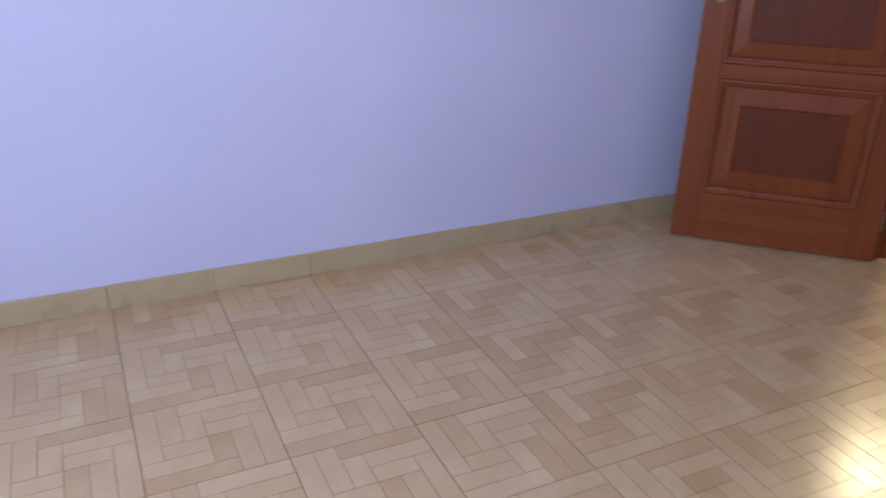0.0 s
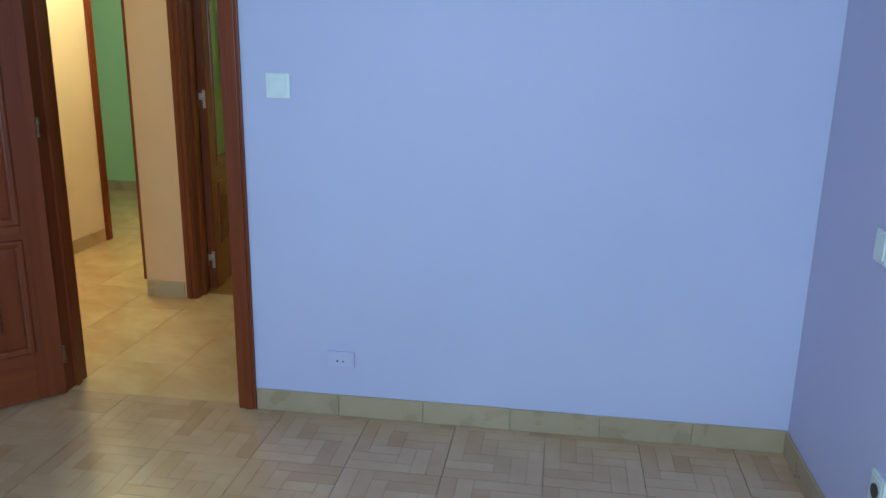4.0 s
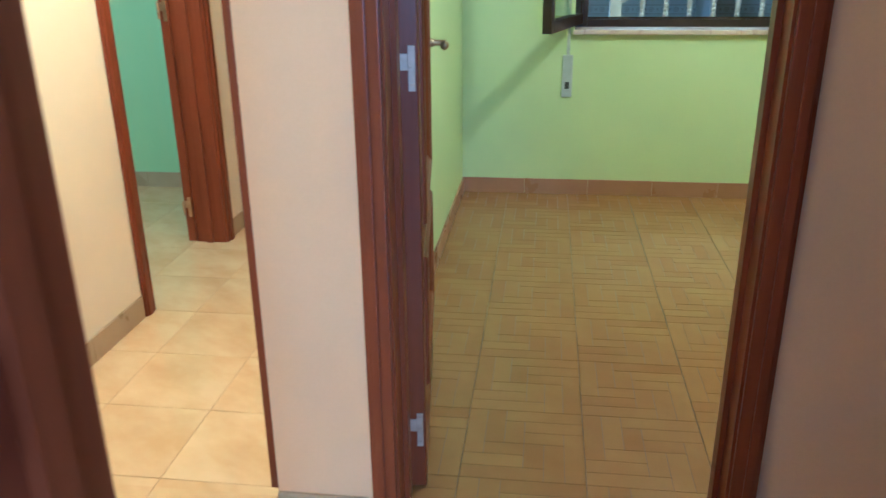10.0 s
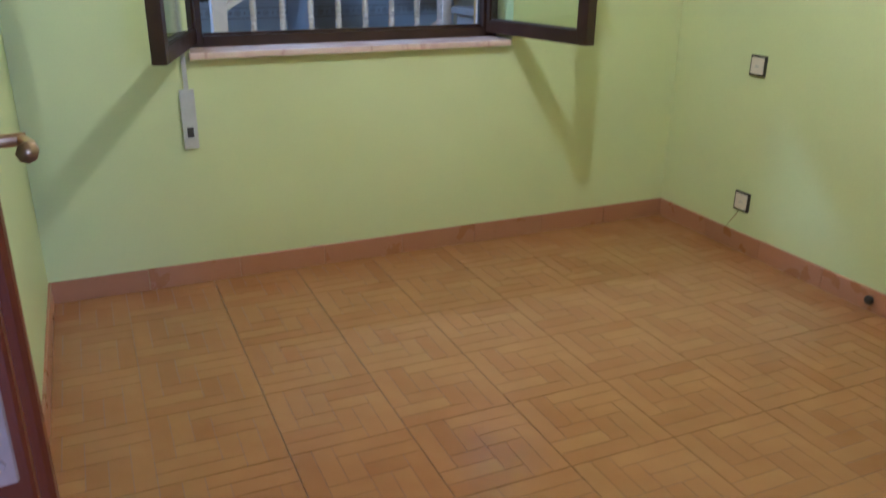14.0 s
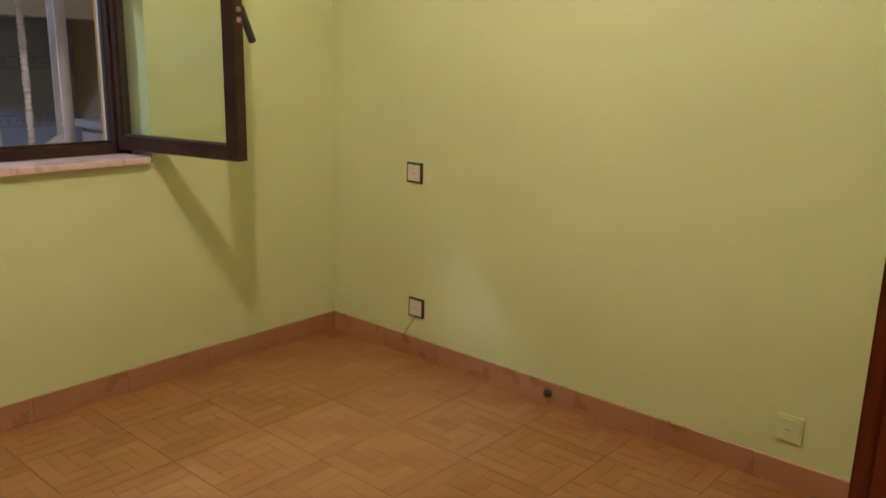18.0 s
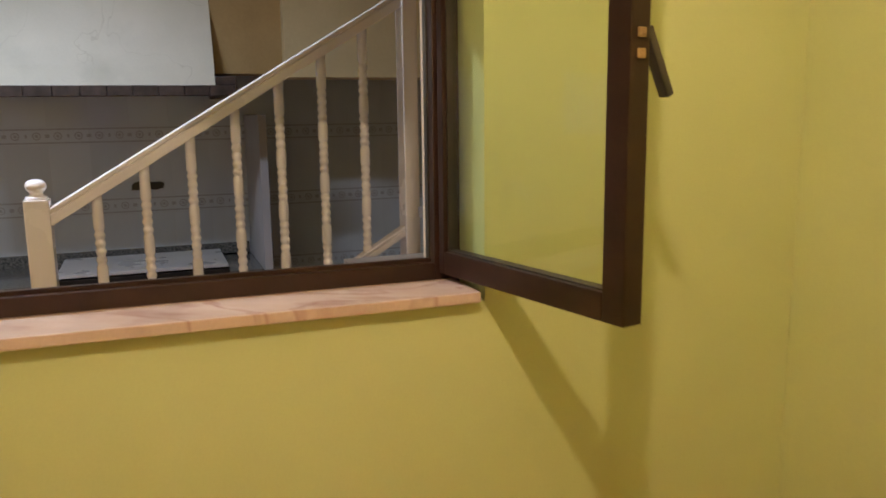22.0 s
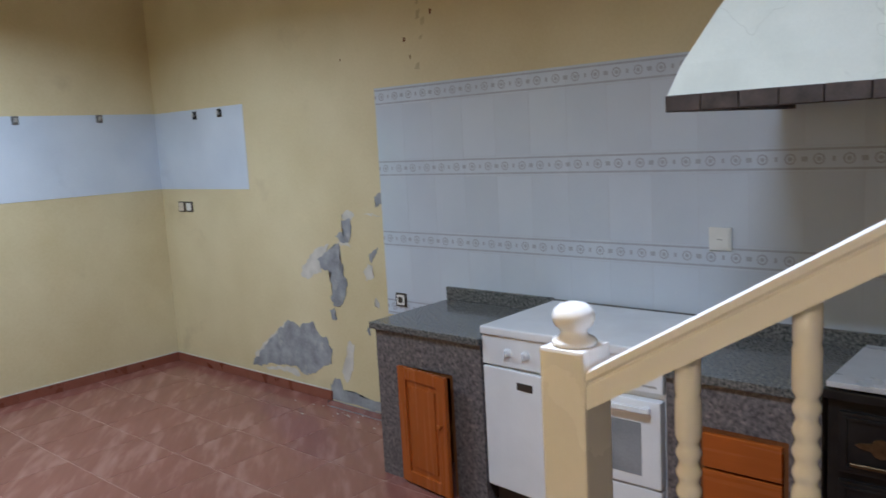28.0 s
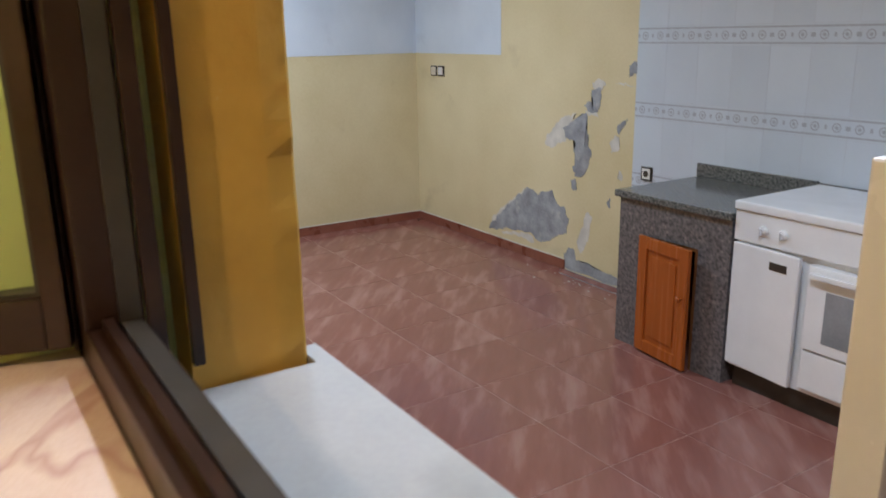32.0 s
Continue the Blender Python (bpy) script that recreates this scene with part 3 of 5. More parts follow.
structure("trim_caulk_line", boxes((KX, -3.53, KY - 0.007, KY, KZ + 0.0695, KZ + 0.077), (KX, KX + 0.007, 5.20, KY - 0.01, KZ + 0.0695, KZ + 0.077), bevel=0.002, seg=1), CHIPPED, "pale ragged filler line above the kitchen skirting", "trim")
skirting("baseboard_far_room", [("x", -5.0, XC - 0.13, 3.80, -1)], 0.085, 0.009, SKIRT, "beige ceramic skirting tiles in the far room")


# ---- doors ----
def door_frame(name, x0, x1, y0, y1, h, m=None, cw=0.072, label="dark varnished mahogany door frame with moulded casings"):
    """Lining and casings on both faces for an opening along x."""
    top = thing(name, label, "door frame", m, kind="structure")
    part("jamb", boxes((x0 - 0.03, x0, y0 - 0.003, y1 + 0.003, 0, h)), MAHOGANY, top)
    part("jamb", boxes((x1, x1 + 0.03, y0 - 0.003, y1 + 0.003, 0, h)), MAHOGANY, top)
    part("head_jamb", boxes((x0 - 0.03, x1 + 0.03, y0 - 0.003, y1 + 0.003, h, h + 0.03)), MAHOGANY_X, top)
    for ya, s in ((y0 - 0.003, -1), (y1 + 0.003, 1)):
        def lay(d0, d1):
            return (ya + s * d1, ya + s * d0) if s < 0 else (ya + s * d0, ya + s * d1)
        for xa, xb, xc, xd in ((x0 - cw, x0 - 0.006, x0 - cw + 0.010, x0 - 0.030), (x1 + 0.006, x1 + cw, x1 + 0.030, x1 + cw - 0.010)):
            part("casing", boxes((xa, xb, *lay(0, 0.011), 0, h + 0.072), (xc, xd, *lay(0.011, 0.017), 0, h + 0.06), bevel=0.004), MAHOGANY, top)
        part("head_casing", boxes((x0 - 0.006, x1 + 0.006, *lay(0, 0.011), h + 0.006, h + 0.072), bevel=0.004), MAHOGANY_X, top)
    part("door_stop", boxes((x0, x0 + 0.012, y0 + 0.055, y0 + 0.085, 0, h), (x1 - 0.012, x1, y0 + 0.055, y0 + 0.085, 0, h)), MAHOGANY, top)
    return top


def lever_handle(parent, x, z, face, s, fittings=None):
    """Backplate and lever on a door face; s: the side the face looks to along y."""
    metal = fittings or BRASS
    bm = bmesh.new()
    w, hh = 0.021, 0.115
    pts = [(-w, -hh + 0.02), (-w * 0.6, -hh), (w * 0.6, -hh), (w, -hh + 0.02), (w, hh - 0.025), (w * 0.7, hh - 0.008), (0, hh), (-w * 0.7, hh - 0.008), (-w, hh - 0.025)]
    lo = [bm.verts.new((x + a, face, z - 0.04 + b)) for a, b in pts]
    hi = [bm.verts.new((x + a * 0.9, face + s * 0.006, z - 0.04 + b * 0.98)) for a, b in pts]
    bm.faces.new(hi)
    for k in range(len(pts)):
        bm.faces.new((lo[k], lo[(k + 1) % len(pts)], hi[(k + 1) % len(pts)], hi[k]))
    plate = part("backplate", bm, metal, parent, "aged brass backplate")
    bm = lathe([(0.011, 0), (0.011, 0.012), (0.008, 0.016), (0.008, 0.05)], 12)
    moved(bm, pose(x, face + s * 0.004, z, -90 * s, 0, 0))
    part("lever_neck", bm, metal, plate)
    curve = bmesh.new()
    rings = []
    for k in range(9):
        f = k / 8
        c = Vector((x - (0.075 if fittings else 0.105) * f, face + s * (0.048 + 0.006 * math.sin(3 * f)), z + (0.0 if fittings else 0.012 * math.sin(f * 5.5) - 0.006 * f)))
        r = 0.007 + 0.005 * f * f if fittings else 0.0075 - 0.0025 * f
        rings.append([curve.verts.new(c + Vector((0, r * math.cos(a), r * math.sin(a)))) for a in [2 * math.pi * j / 8 for j in range(8)]])
    for a, b in zip(rings, rings[1:]):
        for j in range(8):
            curve.faces.new((a[j], a[(j + 1) % 8], b[(j + 1) % 8], b[j]))
    curve.faces.new(rings[0])
    curve.faces.new(rings[-1])
    part("lever", curve, metal, plate, "", True)
    bm = lathe([(0.004, 0), (0.004, 0.002)], 10)
    part("keyhole", moved(bm, pose(x, face + s * 0.005, z - 0.085, -90 * s, 0, 0)), DARK_PLASTIC, plate)


def swept_ring(x0, x1, z0, z1, profile, y, s):
    """A mitred rectangular moulding: profile points (inset, height) swept round a rectangle on the face y that looks to s."""
    bm = bmesh.new()
    rings = [[bm.verts.new((x, y + s * h, z)) for x, z in ((x0 + d, z0 + d), (x1 - d, z0 + d), (x1 - d, z1 - d), (x0 + d, z1 - d))] for d, h in profile]
    for a, b in zip(rings, rings[1:]):
        for k in range(4):
            bm.faces.new((a[k], a[(k + 1) % 4], b[(k + 1) % 4], b[k]))
    return bm


OGEE = [(-0.007, 0.0), (-0.006, 0.005), (-0.003, 0.0085), (0.002, 0.010), (0.007, 0.0092), (0.010, 0.0062), (0.013, 0.0058), (0.017, 0.0045), (0.021, 0.0), (0.023, -0.009)]


def door_leaf(name, label, m, glazed=False, w=0.72, h=2.02, t=0.036, mid=(0.62, 0.685), metal=None, hz=1.04, fittings=None, low=0.20):
    """Panelled leaf, hinged at its origin, reaching along +x; thickness from y=0 to y=t."""
    top = thing(name, label, "door", m)
    z0 = 0.008
    st = 0.095
    part("stile", boxes((0, st, 0, t, z0, h), bevel=0.002, seg=1), MAHOGANY, top)
    part("stile", boxes((w - st, w, 0, t, z0, h), bevel=0.002, seg=1), MAHOGANY, top)
    for a, b in ((z0, low), mid, (h - 0.12, h)):
        part("rail", boxes((st, w - st, 0.0005, t - 0.0005, a, b)), MAHOGANY_X, top)
    for n, (a, b) in enumerate(((low, mid[0]), (mid[1], h - 0.12))):
        if glazed and n:
            part("glass_pane", boxes((st + 0.015, w - st - 0.015, t / 2 - 0.003, t / 2 + 0.003, a + 0.015, b - 0.015)), FROSTED, top, "frosted glass pane")
        else:
            part("panel", boxes((st, w - st, 0.0095, t - 0.0095, a, b)), MAHOGANY, top)
        for y, s in ((0.0, -1), (t, 1)):
            part("moulding", swept_ring(st, w - st, a, b, OGEE, y, s), MAHOGANY, top)
            if glazed and n:
                part("glazing_bead", swept_ring(st + 0.02, w - st - 0.02, a + 0.02, b - 0.02, [(0, 0.0), (0.004, 0.001), (0.010, -0.006), (0.013, -0.0145)], y, s), MAHOGANY, top)
            else:
                e = 0.085 if n == 0 else 0.072
                part("panel_bevel", swept_ring(st, w - st, a, b, [(0.022, -0.0075), (e - 0.006, -0.0020), (e - 0.004, -0.0008), (e, -0.0008), (e + 0.003, -0.0052), (e + 0.008, -0.0060)], y, s), MAHOGANY, top)
                ya, yb = (0.0025, 0.012) if s < 0 else (t - 0.012, t - 0.0025)
                part("raised_field", boxes((st + e + 0.005, w - st - e - 0.005, ya, yb, a + e + 0.005, b - e - 0.005), bevel=0.002, seg=1), PANEL_DARK, top)
    lever_handle(top, w - 0.055, hz, 0.0, -1, fittings)
    lever_handle(top, w - 0.055, hz, t, 1, fittings)
    part("latch", boxes((w, w + 0.008, t / 2 - 0.006, t / 2 + 0.006, 1.0, 1.03)), STEEL, top)
    for z in (0.17, 1.022, 1.85):
        hinge = part("hinge", boxes((-0.0025, 0.0, 0.006, 0.021, z - 0.046, z + 0.046), (-0.0025, 0.0, 0.021, t - 0.004, z - 0.004, z + 0.030), bevel=0.001, seg=1), metal or HINGE_METAL, top, "dull metal hinge leaf")
        part("knuckle", moved(lathe([(0.0062, -0.004), (0.0062, 0.030), (0.004, 0.033)], 10), pose(-0.004, t + 0.002, z)), metal or BRASS_PALE, hinge)
        part("knuckle", moved(lathe([(0.004, -0.037), (0.0062, -0.034), (0.0062, -0.006)], 10), pose(-0.004, t + 0.002, z)), metal or BRASS_PALE, hinge)
        for dz in (-0.034, 0.0, 0.034):
            part("screw", moved(lathe([(0.0035, 0), (0.003, 0.0012)], 8), pose(-0.0025, 0.0135, z + dz, 0, -90, 0)), metal or HINGE_METAL, hinge)
    return top


door_frame("door_frame_1", DX0, DX1, YW1, YW2, DH)
door_frame("door_frame_2", DX0, DX1, YP, YQ, DH, cw=0.060)
F3 = pose(XC, 2.5925, 0, 0, 0, 90)
door_frame("door_frame_3", -0.3575, 0.3575, 0.0, 0.13, DH, F3)
door_leaf("door_1", "open varnished mahogany door with two moulded panels and brass lever", pose(-0.752, -0.028, 0, 0, 0, 226) @ Matrix.Translation((0, -0.036, 0)), metal=BRASS)
door_leaf("door_2", "open mahogany door with frosted glass over a wooden panel", pose(-0.735, 1.306, 0, 0, 0, 96.8), glazed=True, mid=(0.573, 0.665), low=0.247, t=0.044, hz=1.0, fittings=BRASS_PALE)
door_leaf("door_3", "open mahogany door of the far room", pose(XC - 0.132, 2.938, 0, 0, 0, 99), metal=BRASS_PALE)
structure("trim_corridor_corner", boxes((XP - 0.018, XP - 0.0005, YP + 0.002, YP + 0.07, 0.088, H1), bevel=0.004), MAHOGANY, "dark wood casing strip at the corridor corner", "trim")


# ---- wall plates ----
def wall_plate(name, label, category, m, material, rim=None, kind="socket", w=0.082, h=0.082):
    """A plate on a wall facing -y of its own frame."""
    top = thing(name, label, category, m)
    part("plate", boxes((-w / 2, w / 2, -0.009, 0, -h / 2, h / 2), bevel=0.003), rim or material, top)
    if kind == "switch":
        part("rocker", boxes((-w * 0.36, w * 0.36, -0.014, -0.009, -h * 0.36, h * 0.36), bevel=0.003), material, top)
    elif kind == "painted":
        part("face", boxes((-w * 0.44, w * 0.44, -0.0105, -0.009, -h * 0.40, h * 0.40), bevel=0.002), material, top)
        for x in (-0.012, 0.008):
            part("contact", moved(lathe([(0.0035, 0), (0.0035, 0.0012)], 10), pose(x, -0.0105, -0.006, 90)), DARK_PLASTIC, top)
    elif kind == "socket":
        part("face", boxes((-w * 0.38, w * 0.38, -0.011, -0.009, -h * 0.38, h * 0.38), bevel=0.002), material, top)
        part("well", moved(lathe([(0.019, 0), (0.019, 0.0035), (0.014, 0.0035)], 18), pose(0, -0.011, 0, 90)), DARK_PLASTIC, top)
    else:
        part("face", boxes((-w * 0.40, w * 0.40, -0.012, -0.009, -h * 0.40, h * 0.40), bevel=0.002), material, top)
        part("cover_line", boxes((-w * 0.12, w * 0.12, -0.0128, -0.012, -0.004, 0)), GREY_INK, top)
    return top


FACE_L = -90   # plate on a wall at larger x, looking to -x
wall_plate("light_switch", "white rocker light switch on the lilac wall", "light switch", pose(0.127, 0, 1.183), WHITE_PLASTIC, kind="switch")
wall_plate("wall_socket", "lilac-painted double socket low on the lilac wall", "socket", pose(0.325, 0, 0.222), LILAC, kind="painted", w=0.10, h=0.06)
wall_plate("wall_socket", "white socket low on the side wall", "socket", pose(X1R, -0.73, 0.30, 0, 0, FACE_L), WHITE_PLASTIC)
wall_plate("light_switch", "white switch on the lilac side wall", "light switch", pose(X1R, -0.53, 0.86, 0, 0, FACE_L), WHITE_PLASTIC, kind="switch")
wall_plate("wall_socket", "ivory cover plate with dark rim on the green wall", "socket", pose(X2R, 3.37, 0.777, 0, 0, FACE_L), IVORY_PLASTIC, DARK_PLASTIC, "blank")
wall_plate("wall_socket", "ivory cover plate with dark rim above the skirting", "socket", pose(X2R, 3.35, 0.215, 0, 0, FACE_L), IVORY_PLASTIC, DARK_PLASTIC, "blank")
wall_plate("wall_socket", "green-painted socket low on the green wall", "socket", pose(X2R, 1.841, 0.185, 0, 0, FACE_L), GREEN, kind="blank", w=0.078)
stub = thing("cable_stub", "dark cable stub sticking out of the skirting", "cable", pose(X2R - 0.009, 2.679, 0.042, 0, -90, 0))
part("stub", lathe([(0.016, 0), (0.018, 0.006), (0.014, 0.014), (0.006, 0.017)], 14), DARK_PLASTIC, stub)

lead = thing("thin_cable", "thin brown cable from the low cover plate to the skirting", "cable", pose(X2R, 0, 0))
bm = bmesh.new()
rings = []
for k in range(13):
    f = k / 12
    c = Vector((-0.004 - 0.004 * math.sin(math.pi * f), 3.36 + 0.055 * f + 0.012 * math.sin(3 * f), 0.178 - 0.093 * f ** 0.7 - 0.01 * math.sin(math.pi * f)))
    rings.append([bm.verts.new(c + Vector((0.002 * math.cos(a), 0, 0.002 * math.sin(a)))) for a in [2 * math.pi * j / 6 for j in range(6)]])
for a, b in zip(rings, rings[1:]):
    for j in range(6):
        bm.faces.new((a[j], a[(j + 1) % 6], b[(j + 1) % 6], b[j]))
part("cable", bm, PINE_DARK, lead)

# strike plate and lock plates on the lilac room's door jamb
strike = thing("strike_plate", "brass strike plate on the door jamb", "strike plate", pose(DX1, YW1 + 0.03, 1.0))
part("plate", boxes((-0.003, 0, -0.012, 0.012, -0.08, 0.08), bevel=0.001, seg=1), BRASS, strike)


# ---- window ----
def bar_frame(top, name, x0, x1, z0, z1, w, y0, y1, material, wl=None, wr=None):
    wl, wr = wl or w, wr or w
    for r in ((x0, x0 + wl, y0, y1, z0, z1), (x1 - wr, x1, y0, y1, z0, z1), (x0 + wl, x1 - wr, y0, y1, z0, z0 + w), (x0 + wl, x1 - wr, y0, y1, z1 - w, z1)):
        part(name, boxes(r, bevel=0.003), material, top)


window = thing("window_1", "dark bronze aluminium casement window with both sashes open", "window", kind="structure")
bar_frame(window, "window_frame", WX0 + 0.004, WX1 - 0.004, WZ0 + 0.002, WZ1 - 0.002, 0.062, 4.005, 4.06, BRONZE_ALU)
part("rebate_gasket", frame_ring(WX0 + 0.0655, WX1 - 0.0655, WZ0 + 0.0635, WZ1 - 0.0635, 0.004, 4.036, 4.056), DARK_PLASTIC, window, "black rubber gasket")
for xa, xb in ((WX0 + 0.012, WX0 + 0.022), (WX1 - 0.022, WX1 - 0.012)):
    part("frame_ridge", boxes((xa, xb, 3.999, 4.0045, WZ0 + 0.03, WZ1 - 0.03), bevel=0.002, seg=1), BRONZE_ALU, window)
part("track", boxes((WX0 + 0.07, WX1 - 0.07, 4.02, 4.03, WZ0 + 0.064, WZ0 + 0.074)), BRONZE_ALU, window)


def sash(m, label, side):
    """Casement sash hinged at its origin, reaching along +x, its room face at y=0."""
    top = thing("window_sash", label, "window sash", m)
    w, h = 0.575, 0.956
    bar_frame(top, "sash_bar", 0, w, 0, h, 0.052, -0.022, 0.022, BRONZE_ALU, wl=0.021)
    part("gasket", frame_ring(0.020, w - 0.05, 0.05, h - 0.05, 0.006, -0.012, 0.012), DARK_PLASTIC, top)
    pane = part("glass_pane", boxes((0.021, w - 0.052, -0.003, 0.003, 0.052, h - 0.052)), GLASS, top, "clear glass pane")
    pane.visible_shadow = False
    if side > 0:
        hp = part("handle_plate", boxes((w - 0.042, w - 0.012, 0.022, 0.032, 0.43, 0.53), bevel=0.003), DARK_PLASTIC, top, "black window handle")
        lever = boxes((-0.011, 0.011, 0, 0.016, -0.115, 0.01), bevel=0.004)
        part("lever", moved(lever, pose(w - 0.027, 0.036, 0.485, 27, 0, 0)), DARK_PLASTIC, hp)
        part("spindle", moved(lathe([(0.011, 0), (0.011, 0.02)], 12), pose(w - 0.027, 0.028, 0.485, -90)), DARK_PLASTIC, hp)
        for z in (0.445, 0.478):
            part("catch", boxes((w, w + 0.006, -0.009, 0.009, z, z + 0.016), (w + 0.006, w + 0.010, -0.004, 0.004, z + 0.004, z + 0.012), bevel=0.002, seg=1), BRASS_PALE, top, "small brassy lock catch")
    return top


sash(pose(0.891, 3.998, 0.877, 0, 0, math.degrees(math.atan2(3.445 - 3.998, 1.013 - 0.891))), "open aluminium window sash with clear glass and a black handle", 1)
sash(pose(-0.322, 4.0, 0.877, 0, 0, math.degrees(math.atan2(3.445 - 4.0, -0.485 + 0.322))), "open aluminium window sash with clear glass, standing over the strap", -1)

sill = structure("window_sill_inner", boxes((WX0 - 0.006, 0.908, YG - 0.03, 4.004, 0.838, 0.861), bevel=0.004), MARBLE_PINK, "pink veined marble window sill", "sill")
bm = bmesh.new()
prism(bm, [(OL0 + 0.002, 4.052), (OR0 - 0.002, 4.052), (OR0 - 0.002, YO), (OR1 + 0.03, YO + 0.001), (OR1 + 0.03, YO + 0.022), (OL1 - 0.03, YO + 0.022), (OL1 - 0.03, YO + 0.001), (OL0 + 0.002, YO)], 0.766, 0.810)
structure("window_sill_outer", bm, MARBLE_WHITE, "white marble outer window sill", "sill")

shutter_box = thing("shutter_box", "varnished maroon wooden roller shutter box above the window", "shutter box", pose(0, 0, 0))
part("front_board", boxes((WX0 - 0.04, 0.965, YG - 0.085, YG - 0.067, 1.842, 2.085), bevel=0.003), MAROON, shutter_box)
part("side_board", boxes((WX0 - 0.04, WX0 - 0.022, YG - 0.067, YG, 1.842, 2.085)), MAROON, shutter_box)
part("side_board", boxes((0.947, 0.965, YG - 0.067, YG, 1.842, 2.085)), MAROON, shutter_box)
part("bottom_board", boxes((WX0 - 0.022, 0.947, YG - 0.067, YG, 1.842, 1.858)), MAROON, shutter_box)
part("top_board", boxes((WX0 - 0.022, 0.947, YG - 0.067, YG, 2.068, 2.085)), MAROON, shutter_box)

shutter = thing("roller_shutter", "cream plastic roller shutter, a third of the way down", "roller shutter", pose(0, 0, 0))
SLOT = to_mesh("slot", boxes((0, 0.013, 0, 0.004, 0, 0.003)), DARK_PLASTIC)
z = 1.556
k = 0
while z < 1.90:
    bm = bmesh.new()
    prof = [(4.088, 0.0), (4.084, 0.012), (4.084, 0.036), (4.088, 0.047), (4.098, 0.047), (4.098, 0.0)]
    lo = [bm.verts.new((WX0 + 0.068, y, z + dz)) for y, dz in prof]
    hi = [bm.verts.new((WX1 - 0.070, y, z + dz)) for y, dz in prof]
    for j in range(len(prof)):
        bm.faces.new((lo[j], lo[(j + 1) % 6], hi[(j + 1) % 6], hi[j]))
    bm.faces.new(lo)
    bm.faces.new(hi[::-1])
    slat = part("slat", bm, SHUTTER, shutter)
    if k:
        for q in range(46):
            slot = new("slot", SLOT)
            slot.parent = slat
            slot.location = (WX0 + 0.09 + q * 0.0245, 4.0865, z - 0.0035)
    z += 0.051
    k += 1
for x0, x1 in ((WX1 - 0.068, WX1 - 0.060), (WX0 + 0.060, WX0 + 0.072)):
    dark = x0 < 0
    strips = [(x0, x1, 4.061, 4.078, 0.841, 1.9)] + ([(x0, x1, 4.10, 4.112, 0.841, 1.9)] if dark else [])
    part("guide_rail", boxes(*strips, bevel=0.002), BRONZE_ALU if dark else SHUTTER, shutter, "dark guide rail" if dark else "cream guide rail")

strap = thing("shutter_strap", "grey shutter strap with a recessed winder box under the sill", "shutter strap", pose(-0.372, YG, 0))
part("strap", boxes((-0.008, 0.008, -0.010, -0.008, 0.60, 1.84)), surface("grey_strap", (0.42, 0.41, 0.38), (0.5, 0.49, 0.45), 40, 0.8, 0.3), strap)
part("winder_plate", boxes((-0.026, 0.026, -0.012, 0, 0.522, 0.735), bevel=0.008), surface("grey_winder_plate", (0.46, 0.45, 0.42), (0.54, 0.53, 0.5), 20, 0.4, 0.05), strap)
part("slot", boxes((-0.011, 0.011, -0.0135, -0.0115, 0.565, 0.60)), DARK_PLASTIC, strap)
part("screw", moved(lathe([(0.004, 0), (0.004, 0.002)], 10), pose(0, -0.012, 0.54, 90)), STEEL, strap)


# ---- ceiling lamps ----
def ceiling_lamp(x, y, ztop, zbulb, label):
    top = thing("ceiling_lamp", label, "lamp", pose(x, y, ztop))
    part("rose", lathe([(0.045, -0.02), (0.05, -0.012), (0.05, 0)], 20), WHITE_PLASTIC, top)
    drop = zbulb - ztop
    part("cable", lathe([(0.003, drop + 0.13), (0.003, -0.02)], 8), DARK_PLASTIC, top)
    part("holder", lathe([(0.02, drop + 0.06), (0.02, drop + 0.12), (0.01, drop + 0.135)], 14), DARK_PLASTIC, top)


ceiling_lamp(-1.52, 1.62, H1, 2.15, "bare hanging bulb holder in the hall")
ceiling_lamp(0.43, 2.66, H1, 2.12, "bare hanging bulb holder in the green room")
for x, y in ((-0.48, 5.0), (-4.0, 5.5)):
    tube = thing("ceiling_lamp", "white fluorescent batten under the kitchen ceiling", "lamp", pose(x, y, HK))
    part("batten", boxes((-0.4, 0.4, -0.05, 0.05, -0.05, 0), bevel=0.008), WHITE_PLASTIC, tube)


# ---- kitchen: wall finishes ----
patch = thing("bare_wall_band", "unpainted bluish-white band left by removed wall cabinets", "wall patch", kind="structure")
part("band", boxes((KX + 0.0, KX + 0.003, 5.328, KY - 0.003, 0.999, 1.605)), BARE, patch)
part("band", boxes((KX + 0.003, -4.28, KY - 0.003, KY, 0.999, 1.603)), BARE, patch)


def bracket(m, plate_metal):
    top = thing("cabinet_bracket", "small rusty cabinet hanging bracket", "bracket", m, "cabinet brackets")
    part("plate", boxes((-0.024, 0.024, -0.006, 0, -0.03, 0.03), bevel=0.001, seg=1), plate_metal, top)
    part("hook", boxes((-0.010, 0.010, -0.016, -0.006, -0.012, 0.006), (-0.010, 0.010, -0.020, -0.016, -0.012, 0.018)), STEEL, top)


for y in (5.651, 5.962, 6.377, 6.987):
    bracket(pose(KX + 0.003, y, 1.575, 0, 0, 90), ZINC)
for x in (-4.898, -4.566):
    bracket(pose(x, KY - 0.003, 1.558), IRON)

